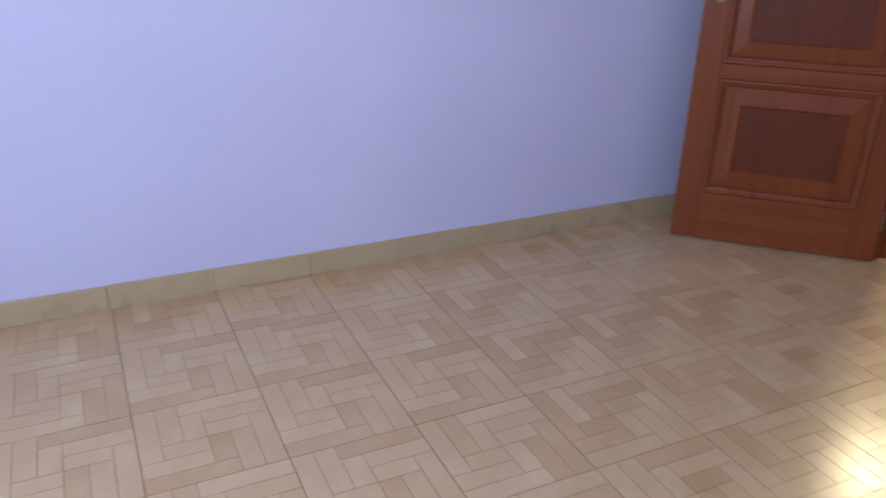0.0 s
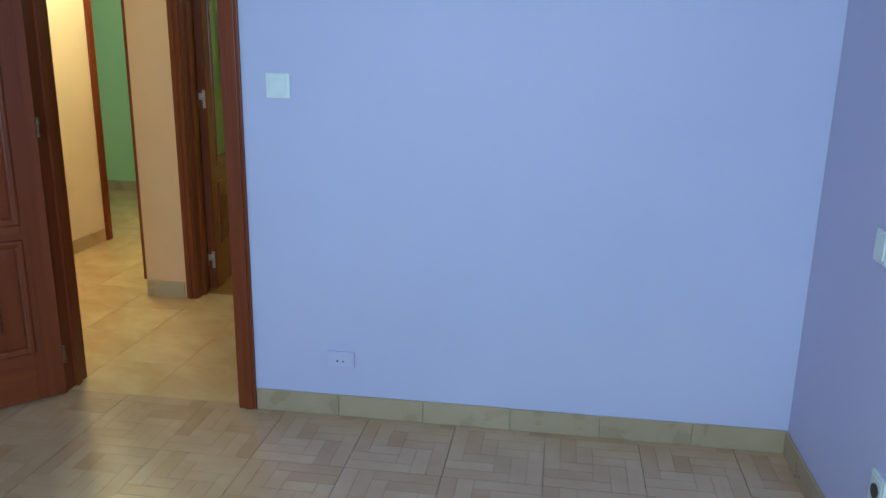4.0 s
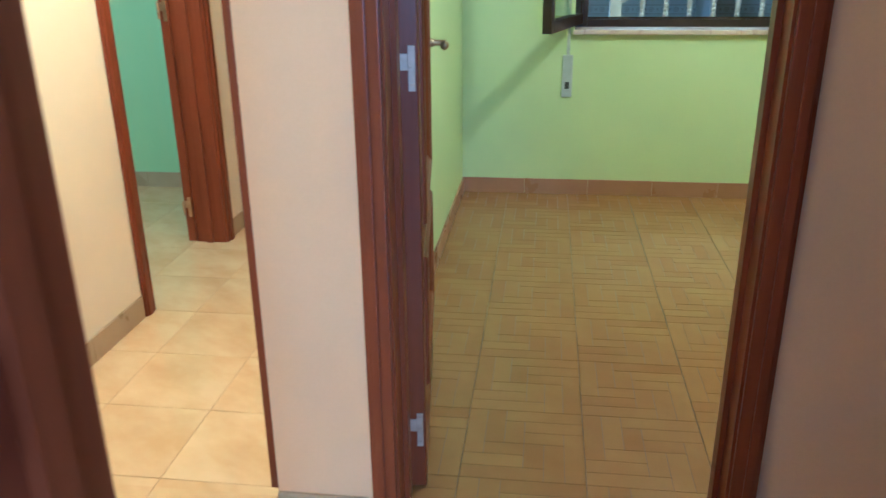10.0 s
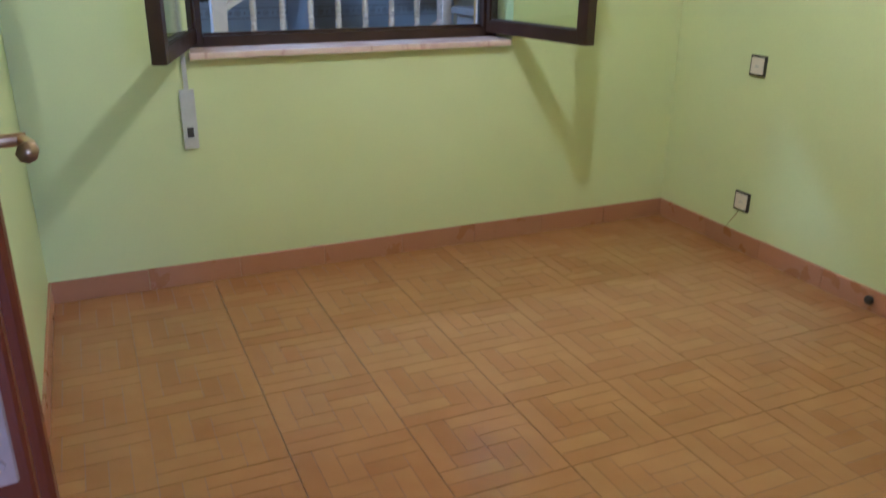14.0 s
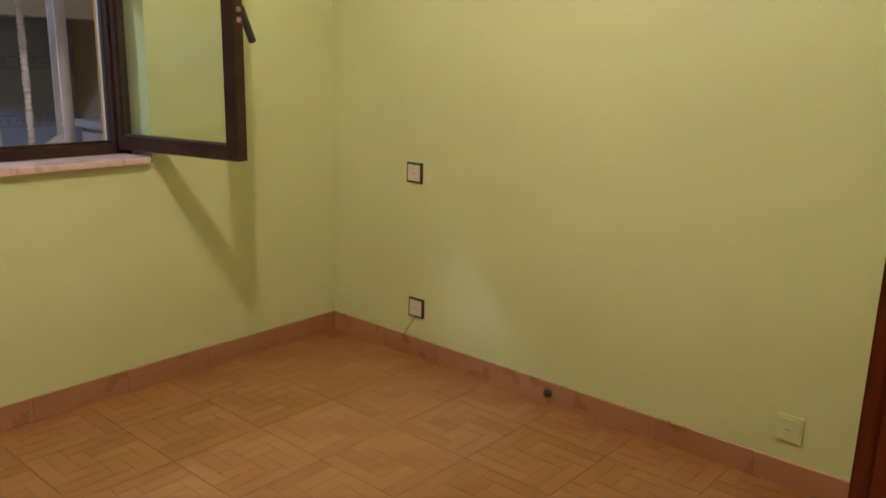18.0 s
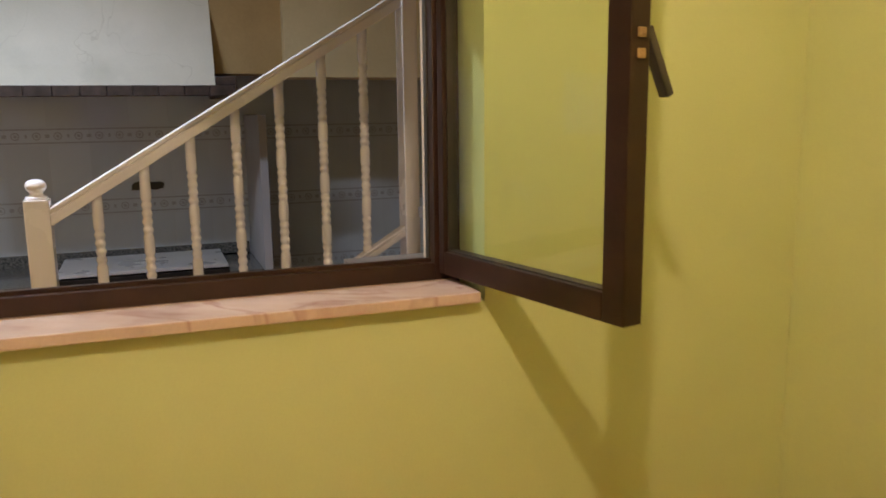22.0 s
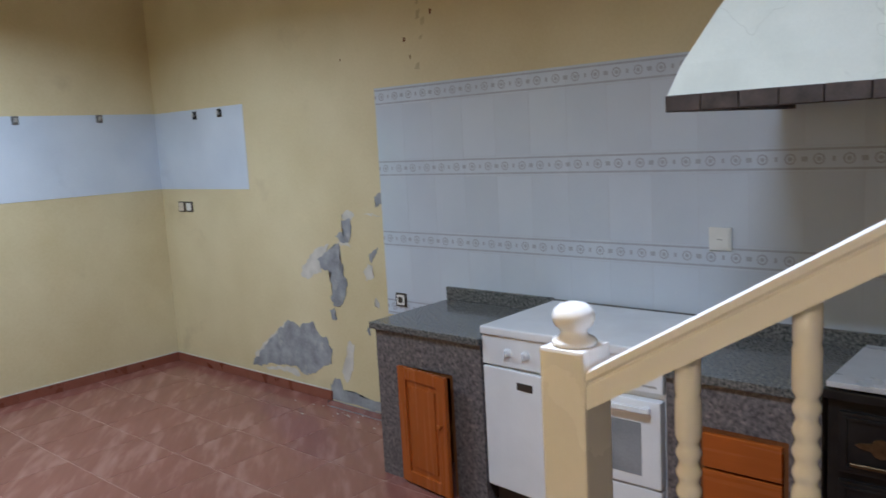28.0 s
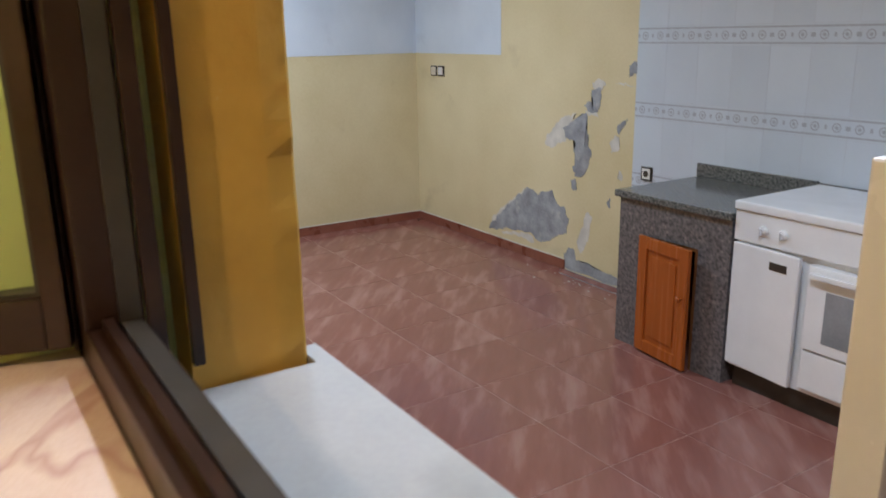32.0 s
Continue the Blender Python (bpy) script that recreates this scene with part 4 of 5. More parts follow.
damage = thing("plaster_damage", "flaked paint showing grey cement and white filler", "wall damage", pose(0, KY, 0), kind="structure")
CEMENT_SPOTS = [
    [(-4.44, -0.32), (-4.37, -0.25), (-4.16, -0.08), (-3.96, 0.06), (-3.84, 0.05), (-3.69, 0.09), (-3.65, 0.03), (-3.57, -0.01), (-3.5, -0.08), (-3.52, -0.17), (-3.59, -0.21), (-3.7, -0.27), (-3.81, -0.3), (-3.93, -0.25), (-4.08, -0.27), (-4.24, -0.29)],
    [(-3.47, 0.62), (-3.35, 0.64), (-3.35, 0.54), (-3.34, 0.48), (-3.3, 0.42), (-3.32, 0.32), (-3.39, 0.22), (-3.44, 0.22), (-3.47, 0.29), (-3.44, 0.35), (-3.47, 0.41), (-3.46, 0.46), (-3.55, 0.47), (-3.58, 0.53)],
    [(-3.37, 0.69), (-3.35, 0.72), (-3.3, 0.73), (-3.3, 0.79), (-3.23, 0.8), (-3.25, 0.72), (-3.26, 0.66), (-3.33, 0.66)],
    [(-3.08, 0.58), (-3.06, 0.61), (-2.99, 0.64), (-3.02, 0.59), (-3.06, 0.55)],
    [(-3.0, 0.95), (-2.94, 0.98), (-2.94, 0.91), (-2.98, 0.89)],
    [(-3.54, -0.40), (-3.54, -0.33), (-3.51, -0.28), (-3.45, -0.27), (-3.43, -0.33), (-3.25, -0.36), (-2.95, -0.385), (-2.41, -0.40), (-2.41, -0.43), (-3.52, -0.43)],
    [(-3.49, 0.19), (-3.44, 0.21), (-3.44, 0.13), (-3.47, 0.12)],
    [(-3.145, 0.10), (-3.12, 0.13), (-3.115, 0.07), (-3.13, 0.06)],
]
FILLER_SPOTS = [
    [(-4.40, -0.27), (-4.36, -0.20), (-4.14, -0.05), (-3.98, 0.06), (-4.00, -0.02), (-4.08, -0.12), (-4.22, -0.24), (-4.32, -0.27)],
    [(-3.77, 0.41), (-3.70, 0.52), (-3.61, 0.59), (-3.46, 0.64), (-3.52, 0.54), (-3.55, 0.45), (-3.65, 0.42), (-3.71, 0.37)],
    [(-3.31, 0.83), (-3.27, 0.86), (-3.19, 0.84), (-3.22, 0.8), (-3.29, 0.8)],
    [(-3.14, 0.48), (-3.1, 0.52), (-3.06, 0.51), (-3.06, 0.44), (-3.12, 0.42)],
    [(-4.30, -0.325), (-4.08, -0.31), (-3.87, -0.32), (-3.90, -0.28), (-4.11, -0.285)],
    [(-3.36, 0.66), (-3.25, 0.655), (-3.24, 0.63), (-3.33, 0.635)],
    [(-3.36, -0.10), (-3.33, 0.0), (-3.28, -0.02), (-3.30, -0.20), (-3.38, -0.29), (-3.42, -0.22)],
    [(-3.06, 0.27), (-3.05, 0.31), (-3.01, 0.30), (-3.015, 0.25)],
    [(-3.11, 0.845), (-3.03, 0.855), (-2.95, 0.835), (-3.02, 0.842)],
]
for n, pts in enumerate(FILLER_SPOTS):
    part("filler_flake", blob(pts, 0.0012, 40 + n, 0.010, 9), CHIPPED, damage)
for n, pts in enumerate(CEMENT_SPOTS):
    part("cement_flake", blob(pts, 0.002, 10 + n, 0.011, 9), CEMENT, damage)
structure("floor_cement_strip", blob([(-3.57, 0.0), (-2.93, 0.0), (-2.93, 0.10), (-3.49, 0.085)], 0.006, 5, 0.008), CEMENT, "grey cement strip where skirting is missing", "floor strip").matrix_world = pose(0, KY - 0.004, KZ + 0.005, 90, 0, 0)

scar = thing("wall_scar", "small nail holes and stains high on the yellow wall", "wall damage", pose(0, KY, 0), kind="structure")
for n, (x, z, s) in enumerate(((-2.52, 2.17, 0.024), (-2.48, 2.23, 0.013), (-2.46, 1.98, 0.015), (-2.67, 1.85, 0.014), (-2.63, 1.75, 0.010), (-3.22, 1.80, 0.008))):
    part("nail_hole", blob([(x - s * 0.4, z - s), (x + s * 0.4, z - s * 0.8), (x + s * 0.5, z + s), (x - s * 0.3, z + s)], 0.002, 70 + n, 0.004), PINE_DARK, scar)

rng = random.Random(33)
for n in range(10):
    x, z, s = rng.gauss(-2.52, 0.10), rng.uniform(1.66, 2.30), rng.uniform(0.006, 0.016)
    part("stain", blob([(x - s, z - s * 1.4), (x + s * 0.8, z - s), (x + s, z + s * 1.6), (x - s * 0.7, z + s * 1.2)], 0.0008, 120 + n, 0.006, 4), STAIN, scar)
crumbs = thing("plaster_crumbs", "scattered pale plaster crumbs on the kitchen floor tiles", "debris", pose(0, 0, KZ), kind="stuff")
bm = bmesh.new()
for n in range(18):
    x, y, r = rng.gauss(-3.25, 0.30), KY - 0.10 - abs(rng.gauss(0, 0.10)), rng.uniform(0.002, 0.006)
    box(bm, x - r, x + r, y - r * 0.7, y + r * 0.7, 0.0, r * 0.8)
for v in bm.verts:
    v.co += noise.noise_vector(v.co * 90) * 0.0025
    v.co.z = max(0.0, v.co.z)
part("crumb", bm, CHIPPED, crumbs)

wall_plate("wall_switch", "blank double switch plate on the kitchen wall", "light switch", pose(-5.204, KY, 0.86), IVORY_PLASTIC, DARK_PLASTIC, "blank", 0.09)
wall_plate("wall_switch", "white switch plate on the kitchen wall", "light switch", pose(-5.093, KY, 0.86), WHITE_PLASTIC, DARK_PLASTIC, "switch", 0.09)
wall_plate("wall_socket", "white socket with dark rim beside the counter", "socket", pose(-2.804, KY - 0.012, 0.332), WHITE_PLASTIC, DARK_PLASTIC, "socket")
wall_plate("wall_socket", "white cover plate on the tiled wall", "socket", pose(-0.832, KY - 0.012, 0.788), WHITE_PLASTIC, None, "blank", 0.10, 0.10)
control = thing("wall_thermostat", "white control box with a print bar on the wall", "thermostat", pose(KX, 5.453, 0.873, 0, 0, 90))
part("case", boxes((-0.042, 0.042, -0.028, 0, -0.045, 0.045), bevel=0.004), WHITE_PLASTIC, control)
part("print_bar", boxes((-0.022, 0.022, -0.0287, -0.028, -0.006, 0.006)), GREY_INK, control)


# ---- kitchen: door to the patio ----
fk = thing("door_frame_4", "brown varnished wooden door frame to the patio", "door frame", kind="structure")
xk = KX - 0.13
part("casing", boxes((xk, xk + 0.02, 5.06, 5.158, KZ, 1.57), bevel=0.005), MAHOGANY, fk)
part("casing", boxes((xk, xk + 0.02, 4.229, 4.332, KZ, 1.57), bevel=0.005), MAHOGANY, fk)
part("head_casing", boxes((xk, xk + 0.02, 4.332, 5.06, 1.471, 1.57), bevel=0.005), MAHOGANY_Y, fk)
part("jamb", boxes((xk - 0.16, xk, 5.052, 5.067, KZ, 1.489)), MAHOGANY, fk)
part("jamb", boxes((xk - 0.16, xk, 4.326, 4.339, KZ, 1.489)), MAHOGANY, fk)
part("head_jamb", boxes((xk - 0.16, xk, 4.339, 5.052, 1.474, 1.491)), MAHOGANY_Y, fk)
structure("trim_kitchen_corner", boxes((KX - 0.012, KX + 0.012, 5.185, 5.21, KZ, 2.47), bevel=0.004), MAHOGANY, "brown wooden corner strip from floor to ceiling", "trim")

# patio beyond the door
XW = -7.80
structure("patio_floor", boxes((-8.1, KX - 0.28, 3.2, 7.0, KZ - 0.1, KZ - 0.004)), PATIO_TILE, "pale patio paving", "floor")
structure("patio_wall", boxes((XW - 0.15, XW, 3.2, 7.0, KZ, 2.6), (XW, KX - 0.28, 6.2, 6.3, KZ, 2.6), (XW, KX - 0.28, 3.2, 3.3, KZ, 2.6)), PATIO_WALL, "peeling green patio wall", "wall")
structure("patio_roof", boxes((XW - 0.15, KX - 0.28, 3.2, 7.0, 2.6, 2.7)), CEILING, "pale patio roof", "ceiling")
peel = thing("peeled_paint", "band of grey plaster where green paint has peeled", "wall damage", pose(XW, 0, 0, 0, 0, 90), kind="structure")
part("peeled_band", blob([(4.1, 1.12), (4.1, 1.62), (4.7, 1.66), (5.1, 1.62), (5.5, 1.60), (5.5, 1.30), (5.05, 1.18), (4.75, 1.10), (4.4, 1.16)], 0.003, 77, 0.012, 5), surface("bare_grey_green_plaster", (0.34, 0.44, 0.37), (0.48, 0.56, 0.48), 5, 0.85, 0.5), peel)
ad = thing("patio_door", "open brown aluminium door with a glass upper half", "door", pose(-6.5, 4.30, KZ + 0.006, 0, 0, 90))
bar_frame(ad, "door_bar", 0, 0.53, 0, 1.55, 0.066, -0.02, 0.02, ALU)
part("cross_bar", boxes((0.066, 0.464, -0.02, 0.02, 0.53, 0.59)), ALU, ad)
part("lower_panel", boxes((0.066, 0.464, -0.008, 0.008, 0.066, 0.53)), ALU_BROWN, ad, "brown lower panel")
part("glass_pane", boxes((0.066, 0.464, -0.004, 0.004, 0.59, 1.484)), GLASS, ad, "clear glass pane")
hp = part("lock_plate", boxes((0.482, 0.508, -0.026, -0.02, 0.72, 0.83), bevel=0.003), STEEL, ad, "steel lock plate")
part("lever", boxes((0.42, 0.505, -0.062, -0.05, 0.80, 0.815), (0.49, 0.503, -0.05, -0.026, 0.80, 0.815), bevel=0.003), STEEL, hp)
st = thing("patio_step", "pale stone step block against the green wall", "step", pose(-7.1, 5.25, KZ))
part("block", boxes((-0.69, 0.68, -0.34, 0.75, 0, 0.15), bevel=0.008), PATIO_STONE, st)
part("tread_slab", boxes((-0.69, 0.70, -0.35, 0.76, 0.15, 0.18), bevel=0.006), PATIO_TILE, st)
sk = thing("paper_sack", "crumpled grey paper sack on the step", "sack", pose(-7.32, 5.30, KZ + 0.18))
bm = bmesh.new()
bmesh.ops.create_icosphere(bm, subdivisions=4, radius=1)
for v in bm.verts:
    p = v.co.copy()
    k = 1 + 0.28 * noise.noise(p * 2.3) + 0.10 * noise.noise(p * 7)
    v.co = Vector((max(-1, min(1, p.x * 1.3)) * 0.15 * k, max(-1, min(1, p.y * 1.3)) * 0.19 * k, min(0.15, max(0, 0.078 + max(-1, min(1, p.z * 1.4)) * 0.078 * k))))
part("bag", bm, SACK, sk, "", True)
bx = thing("carton_box", "white carton with blue and grey print on the sack", "box", pose(-7.35, 5.27, KZ + 0.33, -2, 0, 0))
part("carton", boxes((-0.17, 0.17, -0.21, 0.21, 0, 0.36), bevel=0.004), CARD, bx)
part("blue_stripe", boxes((0.17, 0.1715, -0.17, -0.13, 0.03, 0.31)), BLUE_INK, bx)
part("print_patch", boxes((0.17, 0.1715, -0.11, -0.03, 0.25, 0.31)), GREY_INK, bx)
part("print_bar", boxes((0.17, 0.1715, 0.03, 0.13, 0.06, 0.11)), GREY_INK, bx)
part("print_bar", boxes((0.17, 0.1715, 0.03, 0.13, 0.19, 0.24)), GREY_INK, bx)
hook = thing("wall_bracket", "small dark bracket high above the patio doorway", "bracket", pose(KX - 0.13, 4.56, 1.855, 0, 0, 90))
part("bracket", boxes((-0.05, 0.05, -0.02, 0, -0.02, 0.02), (-0.012, 0.012, -0.06, -0.02, -0.015, 0.03), bevel=0.004), IRON, hook)


# ---- kitchen: counter run ----
FY = 6.82
def granite_unit(name, label, x0, x1, hx0, hx1, hz):
    top = thing(name, label, "counter", pose(0, 0, 0))
    z1 = 0.34
    part("front_panel", boxes((x0, hx0, FY, FY + 0.03, KZ, z1)), GRANITE, top)
    part("front_panel", boxes((hx1, x1, FY, FY + 0.03, KZ, z1)), GRANITE, top)
    part("front_panel", boxes((hx0, hx1, FY, FY + 0.03, hz, z1)), GRANITE, top)
    part("side_panel", boxes((x0, x0 + 0.03, FY + 0.03, KY, KZ, z1)), GRANITE, top)
    part("side_panel", boxes((x1 - 0.03, x1, FY + 0.03, KY, KZ, z1)), GRANITE, top)
    # Shade inside the opening is painted in: box and frame use darkened pine.
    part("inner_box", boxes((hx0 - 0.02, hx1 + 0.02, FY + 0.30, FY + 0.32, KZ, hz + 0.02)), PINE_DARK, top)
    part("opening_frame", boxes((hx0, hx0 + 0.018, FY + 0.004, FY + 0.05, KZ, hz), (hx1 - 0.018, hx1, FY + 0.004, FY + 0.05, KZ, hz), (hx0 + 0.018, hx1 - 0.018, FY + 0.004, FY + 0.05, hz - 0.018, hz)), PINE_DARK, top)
    return top


COUNTER_1 = granite_unit("granite_counter", "grey granite-clad counter unit with a small pine door", -2.397, -1.709, -2.246, -1.886, 0.167)
top_slab = thing("granite_worktop", "dark polished granite worktop", "worktop", pose(0, 0, 0), "granite worktops")
part("slab", boxes((-2.422, -1.706, FY - 0.022, KY - 0.012, 0.34, 0.374), bevel=0.006), GRANITE_TOP, top_slab)
part("upstand", boxes((-2.422, -1.706, KY - 0.034, KY - 0.012, 0.374, 0.447), bevel=0.003), GRANITE_TOP, top_slab)
top_slab = thing("granite_worktop", "dark polished granite worktop over the drawers", "worktop", pose(0, 0, 0), "granite worktops")
part("slab", boxes((-0.8, -0.237, FY - 0.022, KY - 0.012, 0.34, 0.374), bevel=0.006), GRANITE_TOP, top_slab)
part("slab", boxes((-0.237, 0.835, 7.335, KY - 0.012, 0.34, 0.374), bevel=0.004), GRANITE_TOP, top_slab)
part("upstand", boxes((-1.706, 0.835, KY - 0.034, KY - 0.012, 0.374, 0.441), bevel=0.003), GRANITE_TOP, top_slab)

pd = moved(frame_ring(0, 0.355, 0, 0.60, 0.06, -0.022, 0, 0.004), pose(-2.232, FY - 0.004, KZ + 0.012, 0, 0, -7))
DOOR_AT = pose(-2.232, FY - 0.004, KZ + 0.012, 0, 0, -7)
pd = part("cabinet_door", pd, PINE, COUNTER_1, "honey pine door standing slightly ajar")
part("door_panel", moved(boxes((0.055, 0.30, -0.012, -0.004, 0.055, 0.545)), DOOR_AT), PINE, pd)
part("raised_field", moved(boxes((0.085, 0.27, -0.018, -0.010, 0.09, 0.51), bevel=0.006), DOOR_AT), PINE, pd)
KNOB = [(0.006, 0), (0.006, 0.012), (0.014, 0.018), (0.014, 0.026), (0.008, 0.032)]
part("knob", moved(lathe(KNOB, 14), DOOR_AT @ pose(0.325, -0.022, 0.36, 90)), PINE, pd)

COUNTER_2 = granite_unit("granite_counter", "grey granite-clad counter unit with three pine drawers", -0.80, -0.24, -0.668, -0.345, 0.170)
for z0, z1 in ((0.022, 0.152), (-0.24, 0.012), (-0.43, -0.25)):
    h = z1 - z0
    dr = part("drawer", boxes((-0.650, -0.363, FY - 0.018, FY + 0.004, z0, z1), bevel=0.005), PINE_X, COUNTER_2, "honey pine drawer front")
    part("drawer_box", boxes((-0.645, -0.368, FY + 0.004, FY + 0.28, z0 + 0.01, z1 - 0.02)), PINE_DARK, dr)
    if z0 < 0:
        part("knob", moved(lathe(KNOB, 14), pose(-0.506, FY - 0.018, (z0 + z1) / 2, 90)), PINE, dr)

# cooker
ck = thing("gas_cooker", "white enamel cooker with a bottle door, knobs and oven", "cooker", pose(-1.70, FY, KZ))
W = 0.89
part("body", boxes((0.006, W - 0.006, 0.03, 0.60, 0.10, 0.835)), ENAMEL, ck)
part("plinth", boxes((0.02, W - 0.02, 0.05, 0.58, 0, 0.10)), DARK_PLASTIC, ck)
part("lid", boxes((0, W, -0.012, 0.605, 0.838, 0.878), bevel=0.012, seg=3), ENAMEL, ck)
part("control_panel", boxes((0.004, W - 0.004, 0.0, 0.03, 0.70, 0.835), bevel=0.006), ENAMEL, ck)
for x in (0.15, 0.245, 0.60, 0.66, 0.72, 0.78):
    kn = part("knob", moved(lathe([(0.021, 0), (0.021, 0.010), (0.016, 0.014), (0.013, 0.024)], 18), pose(x, 0.0, 0.765, 90)), ENAMEL, ck, "white knob")
    part("grip", boxes((x - 0.004, x + 0.004, -0.034, -0.010, 0.748, 0.782), bevel=0.002, seg=1), ENAMEL, kn)
part("badge", boxes((0.80, 0.86, -0.001, 0.001, 0.722, 0.730)), GREY_INK, ck)
bd = part("bottle_door", moved(boxes((0, 0.345, -0.022, 0, 0.12, 0.692), bevel=0.008), pose(0.006, 0.022, 0, 0, 0, -5)), ENAMEL, ck)
part("recess_handle", moved(boxes((0.20, 0.29, -0.0245, -0.0215, 0.610, 0.645), bevel=0.002, seg=1), pose(0.006, 0.022, 0, 0, 0, -5)), DARK_PLASTIC, bd, "black recessed grip")
od = part("oven_door", boxes((0.385, W - 0.008, -0.018, 0.03, 0.315, 0.672), bevel=0.008), ENAMEL, ck)
part("oven_window", boxes((0.47, W - 0.09, -0.0205, -0.018, 0.36, 0.58), bevel=0.002, seg=1), OVEN_GLASS, od, "grey oven window")
part("oven_handle", boxes((0.41, W - 0.04, -0.055, -0.036, 0.632, 0.652), (0.42, 0.44, -0.036, -0.018, 0.635, 0.65), (W - 0.07, W - 0.05, -0.036, -0.018, 0.635, 0.65), bevel=0.004), ENAMEL, od)
dw = part("warming_drawer", boxes((0.385, W - 0.008, -0.012, 0.03, 0.135, 0.305), bevel=0.006), ENAMEL, ck)
part("drawer_knob", moved(lathe([(0.010, 0), (0.010, 0.012)], 14), pose(W - 0.06, -0.012, 0.20, 90)), IVORY_PLASTIC, dw)

# iron range
rg = thing("wood_range", "black cast-iron wood range with brass emblems and a pale lid", "range", pose(-0.237, FY, KZ))
R = 0.89
part("body", boxes((0.012, R - 0.012, 0.02, 0.52, 0.02, 0.80)), IRON, rg)
part("foot_rail", boxes((0.0, R, 0.0, 0.06, 0.0, 0.06), bevel=0.006), IRON, rg)
part("top_plate", boxes((0, R, -0.01, 0.525, 0.80, 0.832), bevel=0.006), IRON, rg)
part("lid", boxes((0.012, R - 0.008, -0.012, 0.51, 0.842, 0.862), bevel=0.005), GREY_LID, rg, "pale enamel lid")
for x0, x1, z0, z1 in ((0.05, 0.31, 0.55, 0.76), (0.05, 0.31, 0.30, 0.52), (0.05, 0.31, 0.09, 0.27), (0.36, 0.85, 0.40, 0.76), (0.36, 0.85, 0.09, 0.36)):
    dd = part("range_door", boxes((x0, x1, 0.0, 0.02, z0, z1), bevel=0.004), IRON, rg)
    part("door_rim", frame_ring(x0 + 0.015, x1 - 0.015, z0 + 0.015, z1 - 0.015, 0.012, -0.006, 0.0, 0.002), IRON, dd)
    cx, cz = (x0 + x1) / 2, (z0 + z1) / 2
    bm = bmesh.new()
    n = 24
    ring = [bm.verts.new((cx + (0.06 + 0.018 * math.cos(4 * a)) * math.cos(a), -0.007, cz + (0.026 + 0.008 * math.cos(4 * a)) * math.sin(a))) for a in [2 * math.pi * j / n for j in range(n)]]
    back = [bm.verts.new((v.co.x, 0.0, v.co.z)) for v in ring]
    bm.faces.new(ring)
    for j in range(n):
        bm.faces.new((back[j], back[(j + 1) % n], ring[(j + 1) % n], ring[j]))
    part("emblem", bm, EMBLEM, dd, "tarnished brass emblem")
    part("door_bar", boxes((x0 + 0.04, x1 - 0.04, -0.016, -0.006, z0 + 0.03, z0 + 0.042), bevel=0.002, seg=1), EMBLEM, dd, "tarnished handle bar")
part("gauge", moved(lathe([(0.026, 0), (0.026, 0.012), (0.022, 0.016)], 20), pose(0.47, 0.0, 0.70, 90)), EMBLEM, rg, "round tarnished oven gauge")
granite_pier = thing("granite_pier", "granite-clad pier beside the range", "pier", pose(0, 0, 0))
part("pier", boxes((0.657, 0.835, FY, KY, KZ, 0.34), bevel=0.003), GRANITE, granite_pier)
part("cap", boxes((0.653, 0.84, FY - 0.02, KY - 0.012, 0.341, 0.374), bevel=0.005), GRANITE_TOP, granite_pier)
part_wall = structure("wall_partition", boxes((0.845, 0.889, 6.785, KY, KZ, 1.231), bevel=0.004), PARTITION, "narrow grey partition slab beside the range", "wall")
rc = thing("granite_counter", "dark low granite counter beyond the partition", "counter", pose(0, 0, 0))
part("slab", boxes((1.063, KR, 6.864, KY - 0.012, 0.192, 0.226), bevel=0.005), GRANITE_TOP, rc)
part("body", boxes((1.092, KR, 6.893, KY, KZ, 0.192)), GRANITE, rc)

# chimney hood
hd = thing("chimney_hood", "stained white plaster chimney hood with a sooty tiled edge", "hood", kind="structure")
bm = bmesh.new()
levels = [(1.378, -0.578, 0.60, 6.40), (1.47, -0.54, 0.60, 6.42), (1.60, -0.46, 0.60, 6.46), (1.80, -0.335, 0.60, 6.53), (2.05, -0.20, 0.60, 6.63), (2.35, -0.09, 0.60, 6.75), (HK, -0.03, 0.60, 6.82)]
rings = [[bm.verts.new(p) for p in ((a, y, z), (b, y, z), (b, KY, z), (a, KY, z))] for z, a, b, y in levels]
for p, q in zip(rings, rings[1:]):
    for j in range(4):
        bm.faces.new((p[j], p[(j + 1) % 4], q[(j + 1) % 4], q[j]))
bm.faces.new(rings[0])
bm.faces.new(rings[-1])
part("shell", bm, HOOD_PLASTER, hd)
x = -0.578
j = 0
rng = random.Random(4)
while x < 0.69:
    w = 0.115 + rng.uniform(-0.004, 0.004)
    part("edge_brick", boxes((x, min(x + w - 0.0012, 0.70), 6.385 - rng.uniform(0, 0.004), 6.44, 1.328, 1.378), bevel=0.003, seg=1), HOOD_EDGE, hd)
    x += w
for n in range(9):
    y = 6.444 + n * 0.111
    for xx in (-0.578, 0.645):
        part("edge_brick", boxes((xx, xx + 0.055, y, y + 0.1095, 1.328, 1.378), bevel=0.003, seg=1), HOOD_EDGE, hd)
part("shelf_ledge", boxes((0.601, 0.70, 6.40, KY, 1.379, 1.42), bevel=0.006), HOOD_EDGE, hd)
structure("ceiling_beam_end", boxes((0.603, 0.949, 6.52, 6.75, 1.44, 1.62), (0.603, 0.949, 6.52, KY, 1.62, 1.87)), BROWN_YELLOW, "brownish yellow beam end beside the hood", "beam")
